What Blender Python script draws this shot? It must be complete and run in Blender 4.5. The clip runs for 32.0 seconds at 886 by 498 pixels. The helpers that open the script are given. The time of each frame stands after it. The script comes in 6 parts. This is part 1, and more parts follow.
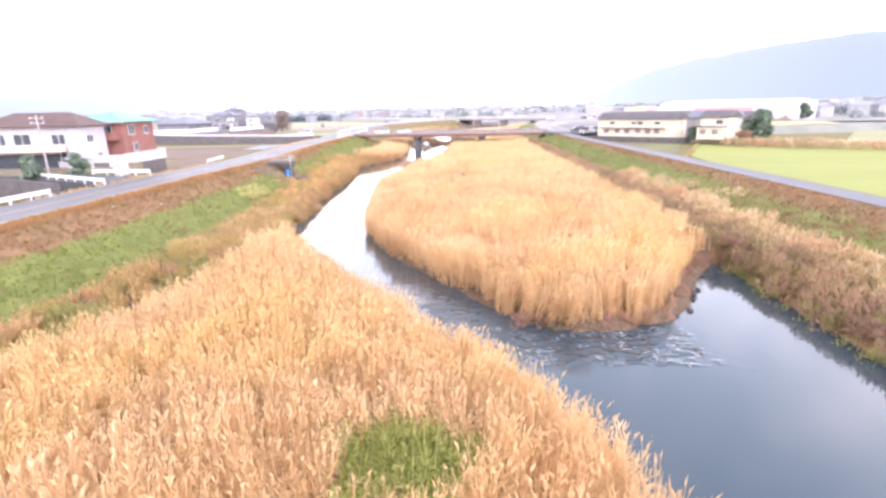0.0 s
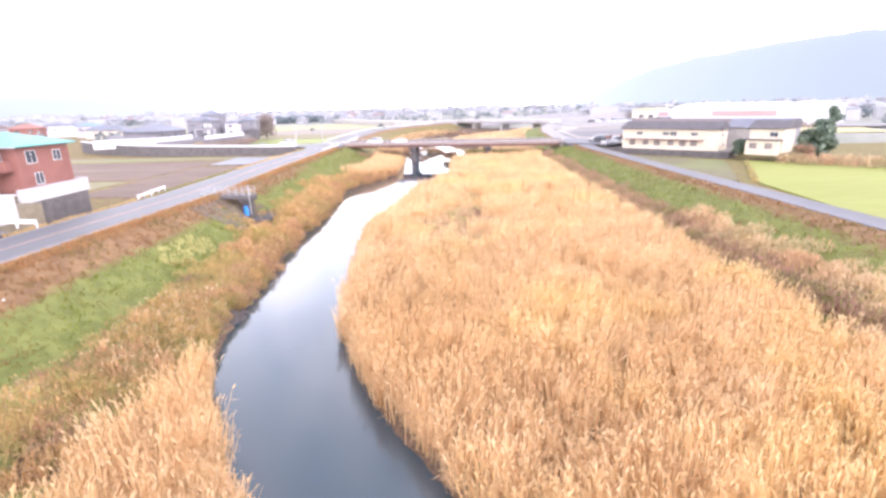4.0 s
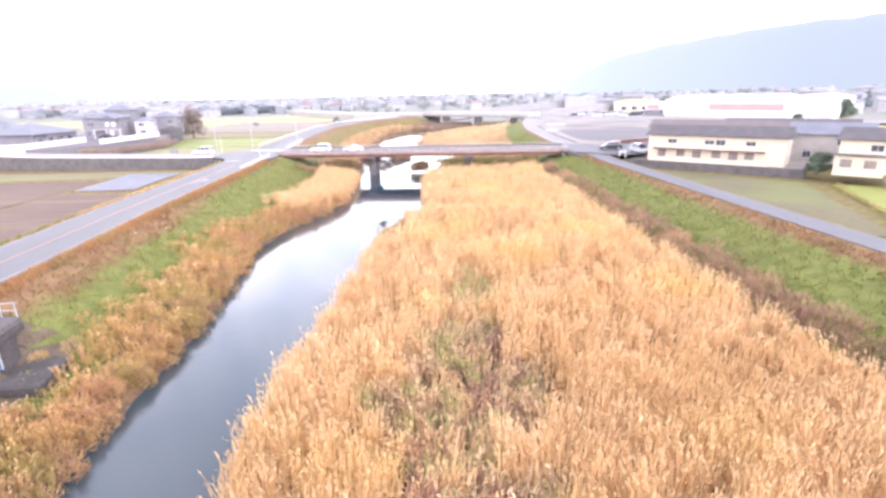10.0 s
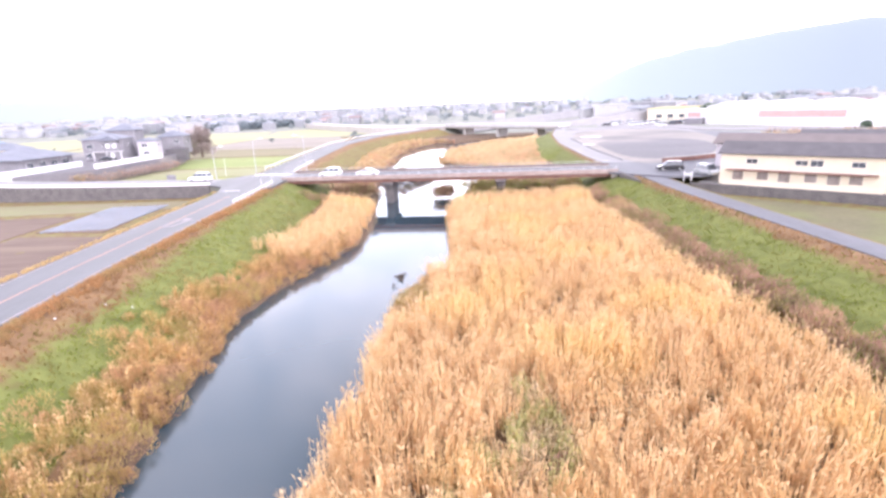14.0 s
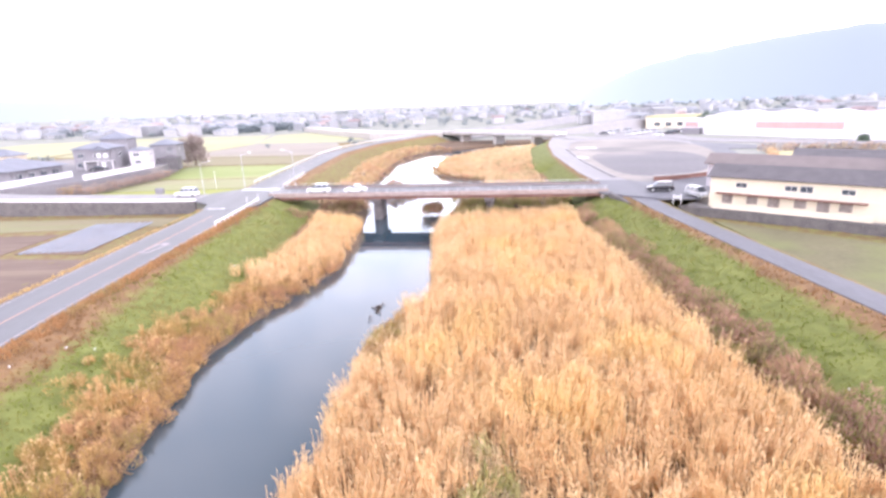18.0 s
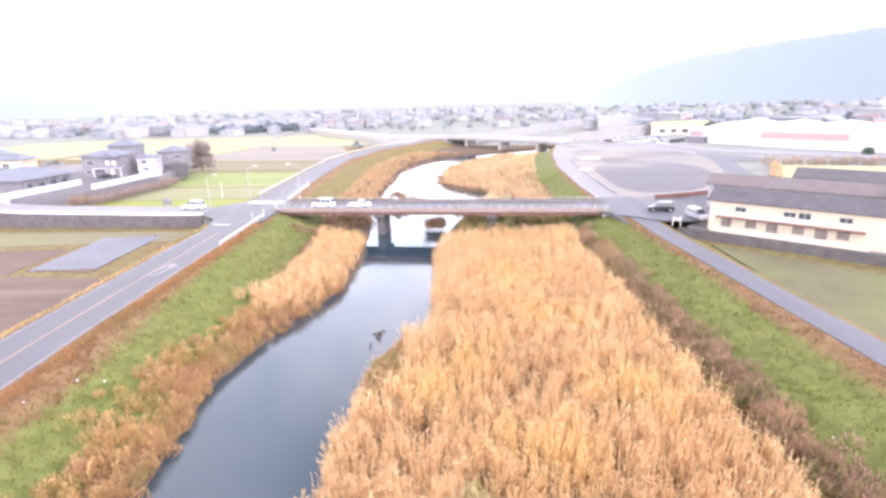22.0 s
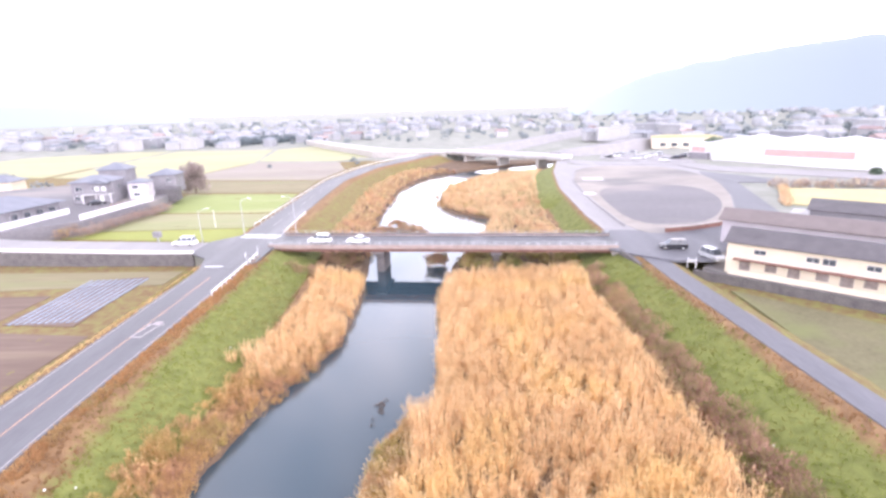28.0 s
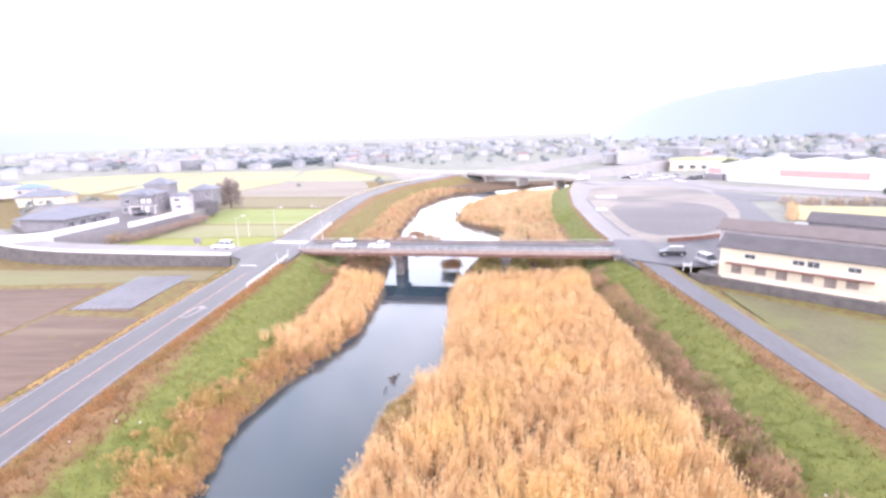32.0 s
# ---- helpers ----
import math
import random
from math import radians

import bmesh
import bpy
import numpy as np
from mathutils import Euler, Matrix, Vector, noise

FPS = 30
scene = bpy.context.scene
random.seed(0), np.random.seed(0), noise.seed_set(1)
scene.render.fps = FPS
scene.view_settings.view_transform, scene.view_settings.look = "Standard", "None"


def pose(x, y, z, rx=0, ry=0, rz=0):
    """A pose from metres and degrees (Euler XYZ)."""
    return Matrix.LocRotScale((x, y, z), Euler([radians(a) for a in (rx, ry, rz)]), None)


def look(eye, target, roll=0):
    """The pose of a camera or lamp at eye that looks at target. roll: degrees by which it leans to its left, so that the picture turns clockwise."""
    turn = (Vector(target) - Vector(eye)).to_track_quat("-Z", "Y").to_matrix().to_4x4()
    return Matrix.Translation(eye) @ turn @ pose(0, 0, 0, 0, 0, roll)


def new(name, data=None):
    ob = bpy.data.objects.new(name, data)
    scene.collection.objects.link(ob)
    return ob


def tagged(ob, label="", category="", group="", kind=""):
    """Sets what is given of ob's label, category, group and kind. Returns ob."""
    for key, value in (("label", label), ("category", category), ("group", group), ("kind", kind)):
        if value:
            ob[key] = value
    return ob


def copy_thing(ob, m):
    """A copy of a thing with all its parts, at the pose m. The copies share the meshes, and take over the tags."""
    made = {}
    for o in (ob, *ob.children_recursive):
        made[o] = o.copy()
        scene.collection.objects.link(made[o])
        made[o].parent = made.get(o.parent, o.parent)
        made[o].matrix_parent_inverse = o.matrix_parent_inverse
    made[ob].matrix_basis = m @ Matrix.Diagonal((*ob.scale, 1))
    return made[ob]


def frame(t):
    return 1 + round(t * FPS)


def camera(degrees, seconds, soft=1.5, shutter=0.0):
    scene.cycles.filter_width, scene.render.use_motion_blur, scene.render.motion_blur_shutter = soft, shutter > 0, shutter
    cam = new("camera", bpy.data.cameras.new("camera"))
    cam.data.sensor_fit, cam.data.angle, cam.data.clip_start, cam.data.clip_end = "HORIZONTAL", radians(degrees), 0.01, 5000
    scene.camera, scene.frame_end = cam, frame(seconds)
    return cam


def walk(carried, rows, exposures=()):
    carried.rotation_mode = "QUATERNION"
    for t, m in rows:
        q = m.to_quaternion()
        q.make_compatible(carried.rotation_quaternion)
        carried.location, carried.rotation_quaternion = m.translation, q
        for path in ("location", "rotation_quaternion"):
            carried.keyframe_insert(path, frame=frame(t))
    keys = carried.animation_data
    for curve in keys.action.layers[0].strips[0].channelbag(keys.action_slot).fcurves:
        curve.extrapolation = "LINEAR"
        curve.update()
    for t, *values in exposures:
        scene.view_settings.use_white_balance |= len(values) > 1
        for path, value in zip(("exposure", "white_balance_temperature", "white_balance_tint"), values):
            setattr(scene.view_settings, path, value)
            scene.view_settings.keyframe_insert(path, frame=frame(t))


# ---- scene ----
# The path: seconds, place, then yaw, pitch and roll in degrees
PATH = (
    (0, 15.02, -180.21, 13.63, 2.22, -15.65, -1.28), (0.5, 14.62, -177.63, 13.91, 2.08, -15.74, -1.24),
    (1, 14.34, -175.03, 14.23, 2.03, -15.76, -1.24), (1.5, 14.08, -172.46, 14.53, 1.91, -15.80, -1.24),
    (2, 13.81, -169.62, 14.92, 1.88, -15.84, -1.26), (2.5, 13.60, -166.80, 15.24, 1.88, -15.84, -1.26),
    (3, 13.40, -163.90, 15.59, 1.88, -15.82, -1.27), (3.5, 13.16, -161.14, 15.82, 1.82, -15.77, -1.30),
    (5.5, 12.29, -149.46, 16.81, 1.66, -16.20, -1.44), (6, 12.12, -146.42, 16.99, 1.66, -16.30, -1.46),
    (6.5, 11.95, -143.32, 17.12, 1.55, -16.43, -1.52), (7, 11.82, -140.46, 17.30, 0.99, -16.62, -1.49),
    (7.5, 11.66, -137.26, 17.34, 0.15, -16.78, -1.44), (8, 11.65, -134.09, 17.53, -0.64, -16.82, -1.43),
    (8.5, 11.71, -130.92, 17.88, -0.27, -17.08, -1.36), (9, 11.61, -128.08, 17.99, 4.18, -17.14, -1.75),
    (9.5, 11.35, -124.80, 18.12, -0.12, -17.21, -1.54), (10, 11.11, -121.54, 18.20, -2.35, -17.25, -1.26),
    (10.5, 11.03, -118.39, 18.45, -1.24, -17.35, -1.44), (11, 10.85, -115.03, 18.57, -1.56, -17.37, -1.44),
    (11.5, 10.75, -111.64, 18.71, -1.95, -15.20, -1.41), (12, 10.59, -109.10, 18.98, -1.62, -15.85, -1.49),
    (12.5, 10.44, -107.35, 19.18, -1.15, -16.02, -1.62), (13, 10.42, -106.05, 19.33, -0.62, -16.14, -1.82),
    (13.5, 10.44, -105.17, 19.27, -0.09, -16.17, -2.12), (15.5, 11.62, -103.82, 19.88, 0.35, -16.58, -2.58),
    (16, 12.05, -103.55, 20.31, 0.06, -16.68, -2.16), (16.5, 12.42, -103.25, 20.78, 0.07, -16.68, -1.99),
    (17, 12.69, -103.00, 21.25, 0.09, -16.47, -1.94), (17.5, 12.95, -102.75, 21.80, 0.16, -16.09, -2.03),
    (18, 13.23, -102.69, 22.28, 0.25, -16.12, -1.96), (18.5, 13.45, -102.68, 22.73, 0.32, -16.48, -1.69),
    (19, 13.65, -102.62, 23.28, 0.38, -16.12, -1.69), (19.5, 13.73, -102.70, 23.80, 0.58, -16.32, -1.67),
    (20, 13.79, -102.71, 24.27, 0.62, -16.12, -1.63), (20.5, 13.81, -102.75, 24.76, 0.66, -16.06, -1.52),
    (21, 13.82, -102.82, 25.25, 0.78, -16.10, -1.58), (21.5, 13.86, -102.90, 25.62, 0.80, -16.13, -1.51),
    (22, 13.85, -102.87, 26.02, 0.80, -16.32, -1.46), (22.5, 13.88, -102.76, 26.42, 0.78, -16.39, -1.43),
    (23, 13.85, -102.52, 26.75, 0.69, -16.39, -1.39), (23.5, 13.82, -102.23, 27.11, 0.69, -16.64, -1.43),
    (24, 13.76, -101.77, 27.53, 0.44, -16.55, -1.24), (24.5, 13.61, -101.20, 27.92, 0.43, -16.55, -1.39),
    (25, 13.51, -100.62, 28.32, 0.45, -16.61, -1.37), (25.5, 13.51, -100.05, 28.75, 0.39, -16.69, -1.33),
    (27.5, 12.99, -97.41, 30.44, 0.43, -16.35, -1.40), (28, 12.89, -97.00, 31.00, 0.43, -15.76, -1.68),
    (28.5, 13.05, -96.66, 31.45, 0.44, -15.79, -1.63), (29, 13.22, -96.42, 31.83, 0.62, -15.56, -1.75),
    (29.5, 13.40, -96.33, 32.14, 0.74, -15.19, -1.80), (30, 13.70, -96.32, 32.22, 0.90, -14.99, -1.72),
    (30.5, 13.78, -96.55, 32.35, 1.21, -14.86, -1.79), (31, 13.82, -96.83, 32.37, 1.35, -14.56, -1.84),
    (31.3, 13.85, -96.99, 32.41, 1.49, -14.43, -1.87), (31.75, 14.91, -105.49, 29.16, 3.13, -12.89, -1.56),
    (32, 14.91, -105.49, 29.16, 3.13, -12.89, -1.56),
)
cam = camera(82.94, 32.0, soft=2.9)


def aim(x, y, z, yaw, pitch, roll):
    return pose(x, y, z, 0, 0, yaw) @ pose(0, 0, 0, 90 + pitch) @ pose(0, 0, 0, 0, 0, roll)


walk(cam, [(row[0], aim(*row[1:])) for row in PATH], exposures=((0, 1.08, 5930, 21), (32, 1.08, 5930, 21)))

# ---- sky and sun: a bright white overcast with a soft, low sun behind it ----
world = bpy.data.worlds.new("overcast_sky")
scene.world = world
world.use_nodes = True
wn = world.node_tree
wn.nodes.clear()
sky = wn.nodes.new("ShaderNodeTexSky")
sky.sky_type, sky.sun_disc = "NISHITA", False
sky.sun_elevation, sky.sun_rotation = radians(38), radians(140)
sky.air_density, sky.dust_density, sky.ozone_density, sky.altitude = 2.0, 1.0, 1.0, 0
pale = wn.nodes.new("ShaderNodeHueSaturation")
pale.inputs["Saturation"].default_value = 0.14
back = wn.nodes.new("ShaderNodeBackground")
back.inputs["Strength"].default_value = 0.43
out = wn.nodes.new("ShaderNodeOutputWorld")
wn.links.new(sky.outputs[0], pale.inputs["Color"])
even = wn.nodes.new("ShaderNodeGamma")
even.inputs["Gamma"].default_value = 0.65
wn.links.new(pale.outputs[0], even.inputs["Color"])
# bright haze towards the horizon, and soft warm-edged cloud banks above it
where = wn.nodes.new("ShaderNodeTexCoord")
split = wn.nodes.new("ShaderNodeSeparateXYZ")
wn.links.new(where.outputs["Generated"], split.inputs[0])
mist = wn.nodes.new("ShaderNodeMapRange")
mist.interpolation_type = "SMOOTHSTEP"
for key, value in (("From Min", 0.22), ("From Max", 0.72), ("To Min", 1.62), ("To Max", 0.81)):
    mist.inputs[key].default_value = value
wn.links.new(split.outputs["Z"], mist.inputs["Value"])
banks = wn.nodes.new("ShaderNodeTexNoise")
banks.inputs["Scale"].default_value, banks.inputs["Detail"].default_value = 3.2, 3.0
wn.links.new(where.outputs["Generated"], banks.inputs["Vector"])
cloud = wn.nodes.new("ShaderNodeValToRGB")
cloud.color_ramp.elements[0].position, cloud.color_ramp.elements[1].position = 0.4, 0.64
cloud.color_ramp.elements[0].color, cloud.color_ramp.elements[1].color = (0.82, 0.83, 0.87, 1), (1.35, 1.22, 1.16, 1)
wn.links.new(banks.outputs[0], cloud.inputs[0])
layers = even.outputs[0]
for source in (mist.outputs["Result"], cloud.outputs[0]):
    times = wn.nodes.new("ShaderNodeMix")
    times.data_type, times.blend_type = "RGBA", "MULTIPLY"
    times.inputs["Factor"].default_value = 1.0
    wn.links.new(layers, times.inputs["A"])
    wn.links.new(source, times.inputs["B"])
    layers = times.outputs["Result"]
wn.links.new(layers, back.inputs["Color"])
wn.links.new(back.outputs[0], out.inputs["Surface"])
sun = new("sun", bpy.data.lights.new("sun", "SUN"))
sun.data.energy, sun.data.angle, sun.data.color = 0.6, radians(30), (1.0, 0.94, 0.88)
sun.matrix_world = look((60, -120, 100), (0, 0, 0))


# ---- materials ----
def material(name, low, high, scale=1.0, fine=12.0, rough=0.8, metal=0.0, bump=0.2, random_by=None, spread=0.25, detail=4.0, thin=0.0, stretch=None, patch=None):
    """A surface that varies between two colours at a coarse and a fine scale (per metre), with fine relief.

    stretch draws the variation out along an axis; patch is a list of (colour, per metre, share) laid over it in soft spots."""
    m = bpy.data.materials.new(name)
    m.use_nodes = True
    nt = m.node_tree
    n, link = nt.nodes, nt.links.new
    shader = n["Principled BSDF"]
    geo = n.new("ShaderNodeNewGeometry")
    big, small = n.new("ShaderNodeTexNoise"), n.new("ShaderNodeTexNoise")
    big.inputs["Scale"].default_value, small.inputs["Scale"].default_value = scale, fine
    big.inputs["Detail"].default_value, small.inputs["Detail"].default_value = detail, 3.0
    place = geo.outputs["Position"]
    if stretch:
        drawn = n.new("ShaderNodeVectorMath")
        drawn.operation = "MULTIPLY"
        drawn.inputs[1].default_value = stretch
        link(place, drawn.inputs[0])
        place = drawn.outputs[0]
    for tex in (big, small):
        link(place, tex.inputs["Vector"])
    add = n.new("ShaderNodeMath")
    add.operation = "MULTIPLY_ADD"
    add.inputs[1].default_value = 0.5
    link(small.outputs[0], add.inputs[0])
    half = n.new("ShaderNodeMath")
    half.operation = "MULTIPLY"
    half.inputs[1].default_value = 0.5
    link(big.outputs[0], half.inputs[0])
    link(half.outputs[0], add.inputs[2])
    value = add.outputs[0]
    if random_by:
        pick = geo.outputs["Random Per Island"] if random_by == "island" else n.new("ShaderNodeObjectInfo").outputs["Random"]
        shift = n.new("ShaderNodeMath")
        shift.operation = "MULTIPLY_ADD"
        shift.inputs[1].default_value = spread * 2
        link(pick, shift.inputs[0])
        less = n.new("ShaderNodeMath")
        less.operation = "SUBTRACT"
        less.inputs[1].default_value = spread
        link(value, less.inputs[0])
        link(less.outputs[0], shift.inputs[2])
        value = shift.outputs[0]
    ramp = n.new("ShaderNodeValToRGB")
    ramp.color_ramp.elements[0].position, ramp.color_ramp.elements[1].position = 0.3, 0.7
    ramp.color_ramp.elements[0].color, ramp.color_ramp.elements[1].color = (*low, 1), (*high, 1)
    link(value, ramp.inputs[0])
    colour = ramp.outputs[0]
    for k, (tint, per, share) in enumerate(patch or ()):
        spot, edge, shift = n.new("ShaderNodeTexNoise"), n.new("ShaderNodeMapRange"), n.new("ShaderNodeVectorMath")
        shift.inputs[1].default_value = (31.7 * (k + 1), 17.3 * (k + 1), 0)
        link(place, shift.inputs[0])
        link(shift.outputs[0], spot.inputs["Vector"])
        spot.inputs["Scale"].default_value, spot.inputs["Detail"].default_value = per, 5.0
        edge.inputs["From Min"].default_value, edge.inputs["From Max"].default_value = 0.62 - share * 0.3, 0.78 - share * 0.3
        edge.inputs["To Max"].default_value = 0.8
        link(spot.outputs[0], edge.inputs["Value"])
        laid = n.new("ShaderNodeMix")
        laid.data_type = "RGBA"
        laid.inputs["B"].default_value = (*tint, 1)
        link(edge.outputs["Result"], laid.inputs["Factor"])
        link(colour, laid.inputs["A"])
        colour = laid.outputs["Result"]
    link(colour, shader.inputs["Base Color"])
    shader.inputs["Roughness"].default_value, shader.inputs["Metallic"].default_value = rough, metal
    if bump:
        b = n.new("ShaderNodeBump")
        b.inputs["Strength"].default_value, b.inputs["Distance"].default_value = bump, 0.05
        link(small.outputs[0], b.inputs["Height"])
        link(b.outputs[0], shader.inputs["Normal"])
    if thin:
        glow = n.new("ShaderNodeBsdfTranslucent")
        link(colour, glow.inputs["Color"])
        both = n.new("ShaderNodeMixShader")
        both.inputs[0].default_value = thin
        link(shader.outputs[0], both.inputs[1])
        link(glow.outputs[0], both.inputs[2])
        link(both.outputs[0], n["Material Output"].inputs["Surface"])
    return m


ASPHALT = material("asphalt", (0.062, 0.064, 0.073), (0.112, 0.114, 0.126), 0.35, 6, 0.55, stretch=(1, 0.12, 1), patch=[((0.15, 0.15, 0.16), 0.2, 0.3)])
LANE_GREY = material("grey_lane_asphalt", (0.1, 0.1, 0.115), (0.165, 0.165, 0.182), 0.3, 6, 0.65, stretch=(1, 0.12, 1))
CONCRETE = material("concrete", (0.3, 0.28, 0.26), (0.5, 0.47, 0.44), 0.6, 6, 0.85)
CONCRETE_PALE = material("pale_concrete", (0.42, 0.41, 0.41), (0.6, 0.59, 0.59), 0.4, 6, 0.8)
CONCRETE_DARK = material("stained_concrete", (0.07, 0.065, 0.07), (0.17, 0.155, 0.15), 0.8, 5, 0.9)
KERB = material("stained_kerb", (0.2, 0.15, 0.135), (0.38, 0.31, 0.285), 0.9, 6, 0.9)
RUST = material("rust_brown_steel", (0.12, 0.055, 0.045), (0.26, 0.14, 0.11), 1.2, 8, 0.8)
WHITE_STEEL = material("white_painted_steel", (0.7, 0.7, 0.7), (0.84, 0.84, 0.83), 1.0, 10, 0.45, bump=0.05)
GREY_STEEL = material("galvanised_steel", (0.38, 0.39, 0.4), (0.55, 0.56, 0.57), 1.0, 10, 0.5, metal=0.4, bump=0.05)
CREAM = material("cream_render", (0.6, 0.52, 0.4), (0.72, 0.64, 0.51), 0.4, 8, 0.85, bump=0.1)
WHITE_WALL = material("white_render", (0.62, 0.6, 0.62), (0.78, 0.76, 0.77), 0.4, 8, 0.85, bump=0.1)
LILAC_WALL = material("grey_white_render", (0.42, 0.39, 0.42), (0.55, 0.52, 0.55), 0.4, 8, 0.85, bump=0.1)
RUBBLE = material("black_stained_concrete", (0.035, 0.032, 0.034), (0.1, 0.09, 0.088), 0.8, 5, 0.9)
GREY_WALL = material("grey_cladding", (0.18, 0.172, 0.19), (0.27, 0.26, 0.28), 0.5, 8, 0.8, bump=0.1)
RED_BRICK = material("red_brick_tile", (0.2, 0.085, 0.07), (0.31, 0.145, 0.118), 0.5, 10, 0.8, bump=0.2)
ROOF_DARK = material("dark_slate_roof", (0.07, 0.065, 0.072), (0.135, 0.125, 0.132), 0.5, 7, 0.7)
ROOF_FADED = material("faded_brown_roof", (0.13, 0.108, 0.105), (0.2, 0.17, 0.165), 0.5, 7, 0.7)
ROOF_GREY = material("grey_tile_roof", (0.13, 0.14, 0.175), (0.22, 0.23, 0.27), 0.4, 7, 0.6)
ROOF_BROWN = material("brown_tile_roof", (0.08, 0.05, 0.047), (0.15, 0.1, 0.09), 0.5, 7, 0.7)
ROOF_TEAL = material("teal_metal_roof", (0.1, 0.34, 0.31), (0.17, 0.44, 0.4), 0.4, 7, 0.5)
ROOF_BLUE = material("blue_metal_roof", (0.12, 0.19, 0.3), (0.2, 0.29, 0.41), 0.4, 7, 0.5)
GLASS = material("window_glass", (0.05, 0.06, 0.075), (0.1, 0.11, 0.13), 0.5, 3, 0.08, bump=0.0)
FRAME = material("window_frame", (0.5, 0.5, 0.5), (0.68, 0.68, 0.68), 1, 6, 0.5, bump=0.0)
PAINT_WHITE = material("road_paint_white", (0.6, 0.6, 0.6), (0.82, 0.82, 0.82), 2.0, 14, 0.7)
PAINT_FADED = material("worn_road_paint", (0.22, 0.2, 0.2), (0.46, 0.42, 0.42), 1.5, 9, 0.8)
CURTAIN = material("curtained_glass", (0.16, 0.13, 0.12), (0.34, 0.29, 0.27), 0.8, 3, 0.3, bump=0.0)
PAINT_ORANGE = material("road_paint_orange", (0.34, 0.19, 0.13), (0.62, 0.36, 0.26), 2.0, 14, 0.7)
REED = material("dry_reed", (0.6, 0.4, 0.2), (0.86, 0.63, 0.36), 0.16, 0.9, 0.8, bump=0.0, random_by="island", spread=0.12, thin=0.4, patch=[((0.7, 0.47, 0.23), 0.16, 0.4), ((0.8, 0.58, 0.26), 0.1, 0.35)])
PLUME = material("reed_plume", (0.66, 0.47, 0.26), (0.86, 0.68, 0.43), 0.16, 0.9, 0.85, bump=0.0, random_by="island", spread=0.12, thin=0.4, patch=[((0.76, 0.54, 0.29), 0.16, 0.4), ((0.82, 0.63, 0.32), 0.1, 0.35)])
HERB = material("pale_dead_herb", (0.48, 0.35, 0.19), (0.8, 0.64, 0.42), 0.2, 0.9, 0.85, bump=0.0, random_by="island", spread=0.2, thin=0.3, patch=[((0.6, 0.37, 0.23), 0.15, 0.55), ((0.42, 0.37, 0.2), 0.22, 0.4)])
SCRUB = material("golden_scrub", (0.4, 0.25, 0.09), (0.74, 0.5, 0.22), 0.15, 0.7, 0.8, bump=0.0, random_by="island", spread=0.15, thin=0.4, patch=[((0.42, 0.37, 0.12), 0.22, 0.45), ((0.58, 0.35, 0.2), 0.3, 0.45)])
BRAMBLE = material("red_brown_bramble", (0.29, 0.165, 0.12), (0.54, 0.34, 0.25), 0.15, 0.7, 0.8, bump=0.0, random_by="island", spread=0.15, thin=0.35, patch=[((0.24, 0.2, 0.1), 0.25, 0.45), ((0.56, 0.37, 0.22), 0.12, 0.3)])
GREEN_SCRUB = material("green_scrub", (0.2, 0.215, 0.07), (0.42, 0.4, 0.15), 0.15, 0.7, 0.8, bump=0.0, random_by="island", spread=0.15, thin=0.35, patch=[((0.5, 0.38, 0.15), 0.3, 0.5)])
GRASS = material("green_grass", (0.18, 0.215, 0.036), (0.31, 0.34, 0.08), 0.25, 1.6, 0.85, bump=0.0, random_by="island", spread=0.12, thin=0.4, patch=[((0.31, 0.23, 0.1), 0.14, 0.45), ((0.33, 0.31, 0.11), 0.5, 0.4)])
DRY_GRASS = material("dry_grass", (0.26, 0.155, 0.075), (0.42, 0.26, 0.13), 0.25, 1.6, 0.85, bump=0.0, random_by="island", spread=0.15, thin=0.4, patch=[((0.24, 0.22, 0.075), 0.15, 0.45)])
RUSTY_GRASS = material("rusty_verge_grass", (0.36, 0.19, 0.08), (0.55, 0.32, 0.15), 0.25, 1.6, 0.85, bump=0.0, random_by="island", spread=0.15, thin=0.4, patch=[((0.42, 0.31, 0.14), 0.3, 0.45)])
FRESH = material("fresh_green_herb", (0.4, 0.44, 0.12), (0.64, 0.66, 0.24), 0.25, 1.6, 0.8, bump=0.0, random_by="island", spread=0.12, thin=0.4)
STRAW_GRASS = material("straw_verge_grass", (0.46, 0.33, 0.15), (0.66, 0.5, 0.25), 0.25, 1.6, 0.85, bump=0.0, random_by="island", spread=0.12, thin=0.4)
PALE_GRASS = material("pale_yellow_grass", (0.46, 0.44, 0.17), (0.66, 0.62, 0.3), 0.25, 1.6, 0.85, bump=0.0, random_by="island", spread=0.12, thin=0.4)
LEAF_DARK = material("dark_evergreen_leaves", (0.06, 0.09, 0.065), (0.18, 0.235, 0.16), 0.3, 1.5, 0.7, bump=0.0, random_by="island", spread=0.2)
BARK = material("bark", (0.1, 0.075, 0.06), (0.2, 0.16, 0.13), 2, 15, 0.9)
STONE = material("river_rock", (0.035, 0.03, 0.03), (0.13, 0.11, 0.1), 1.5, 8, 0.9)
PADDY = material("bright_green_paddy", (0.215, 0.24, 0.05), (0.29, 0.31, 0.085), 0.06, 1.6, 0.9, stretch=(0.15, 1, 1))
PADDY_SOFT = material("soft_green_paddy", (0.2, 0.245, 0.075), (0.29, 0.33, 0.12), 0.05, 1.4, 0.9, stretch=(0.12, 1, 1), patch=[((0.33, 0.33, 0.17), 0.12, 0.4)])
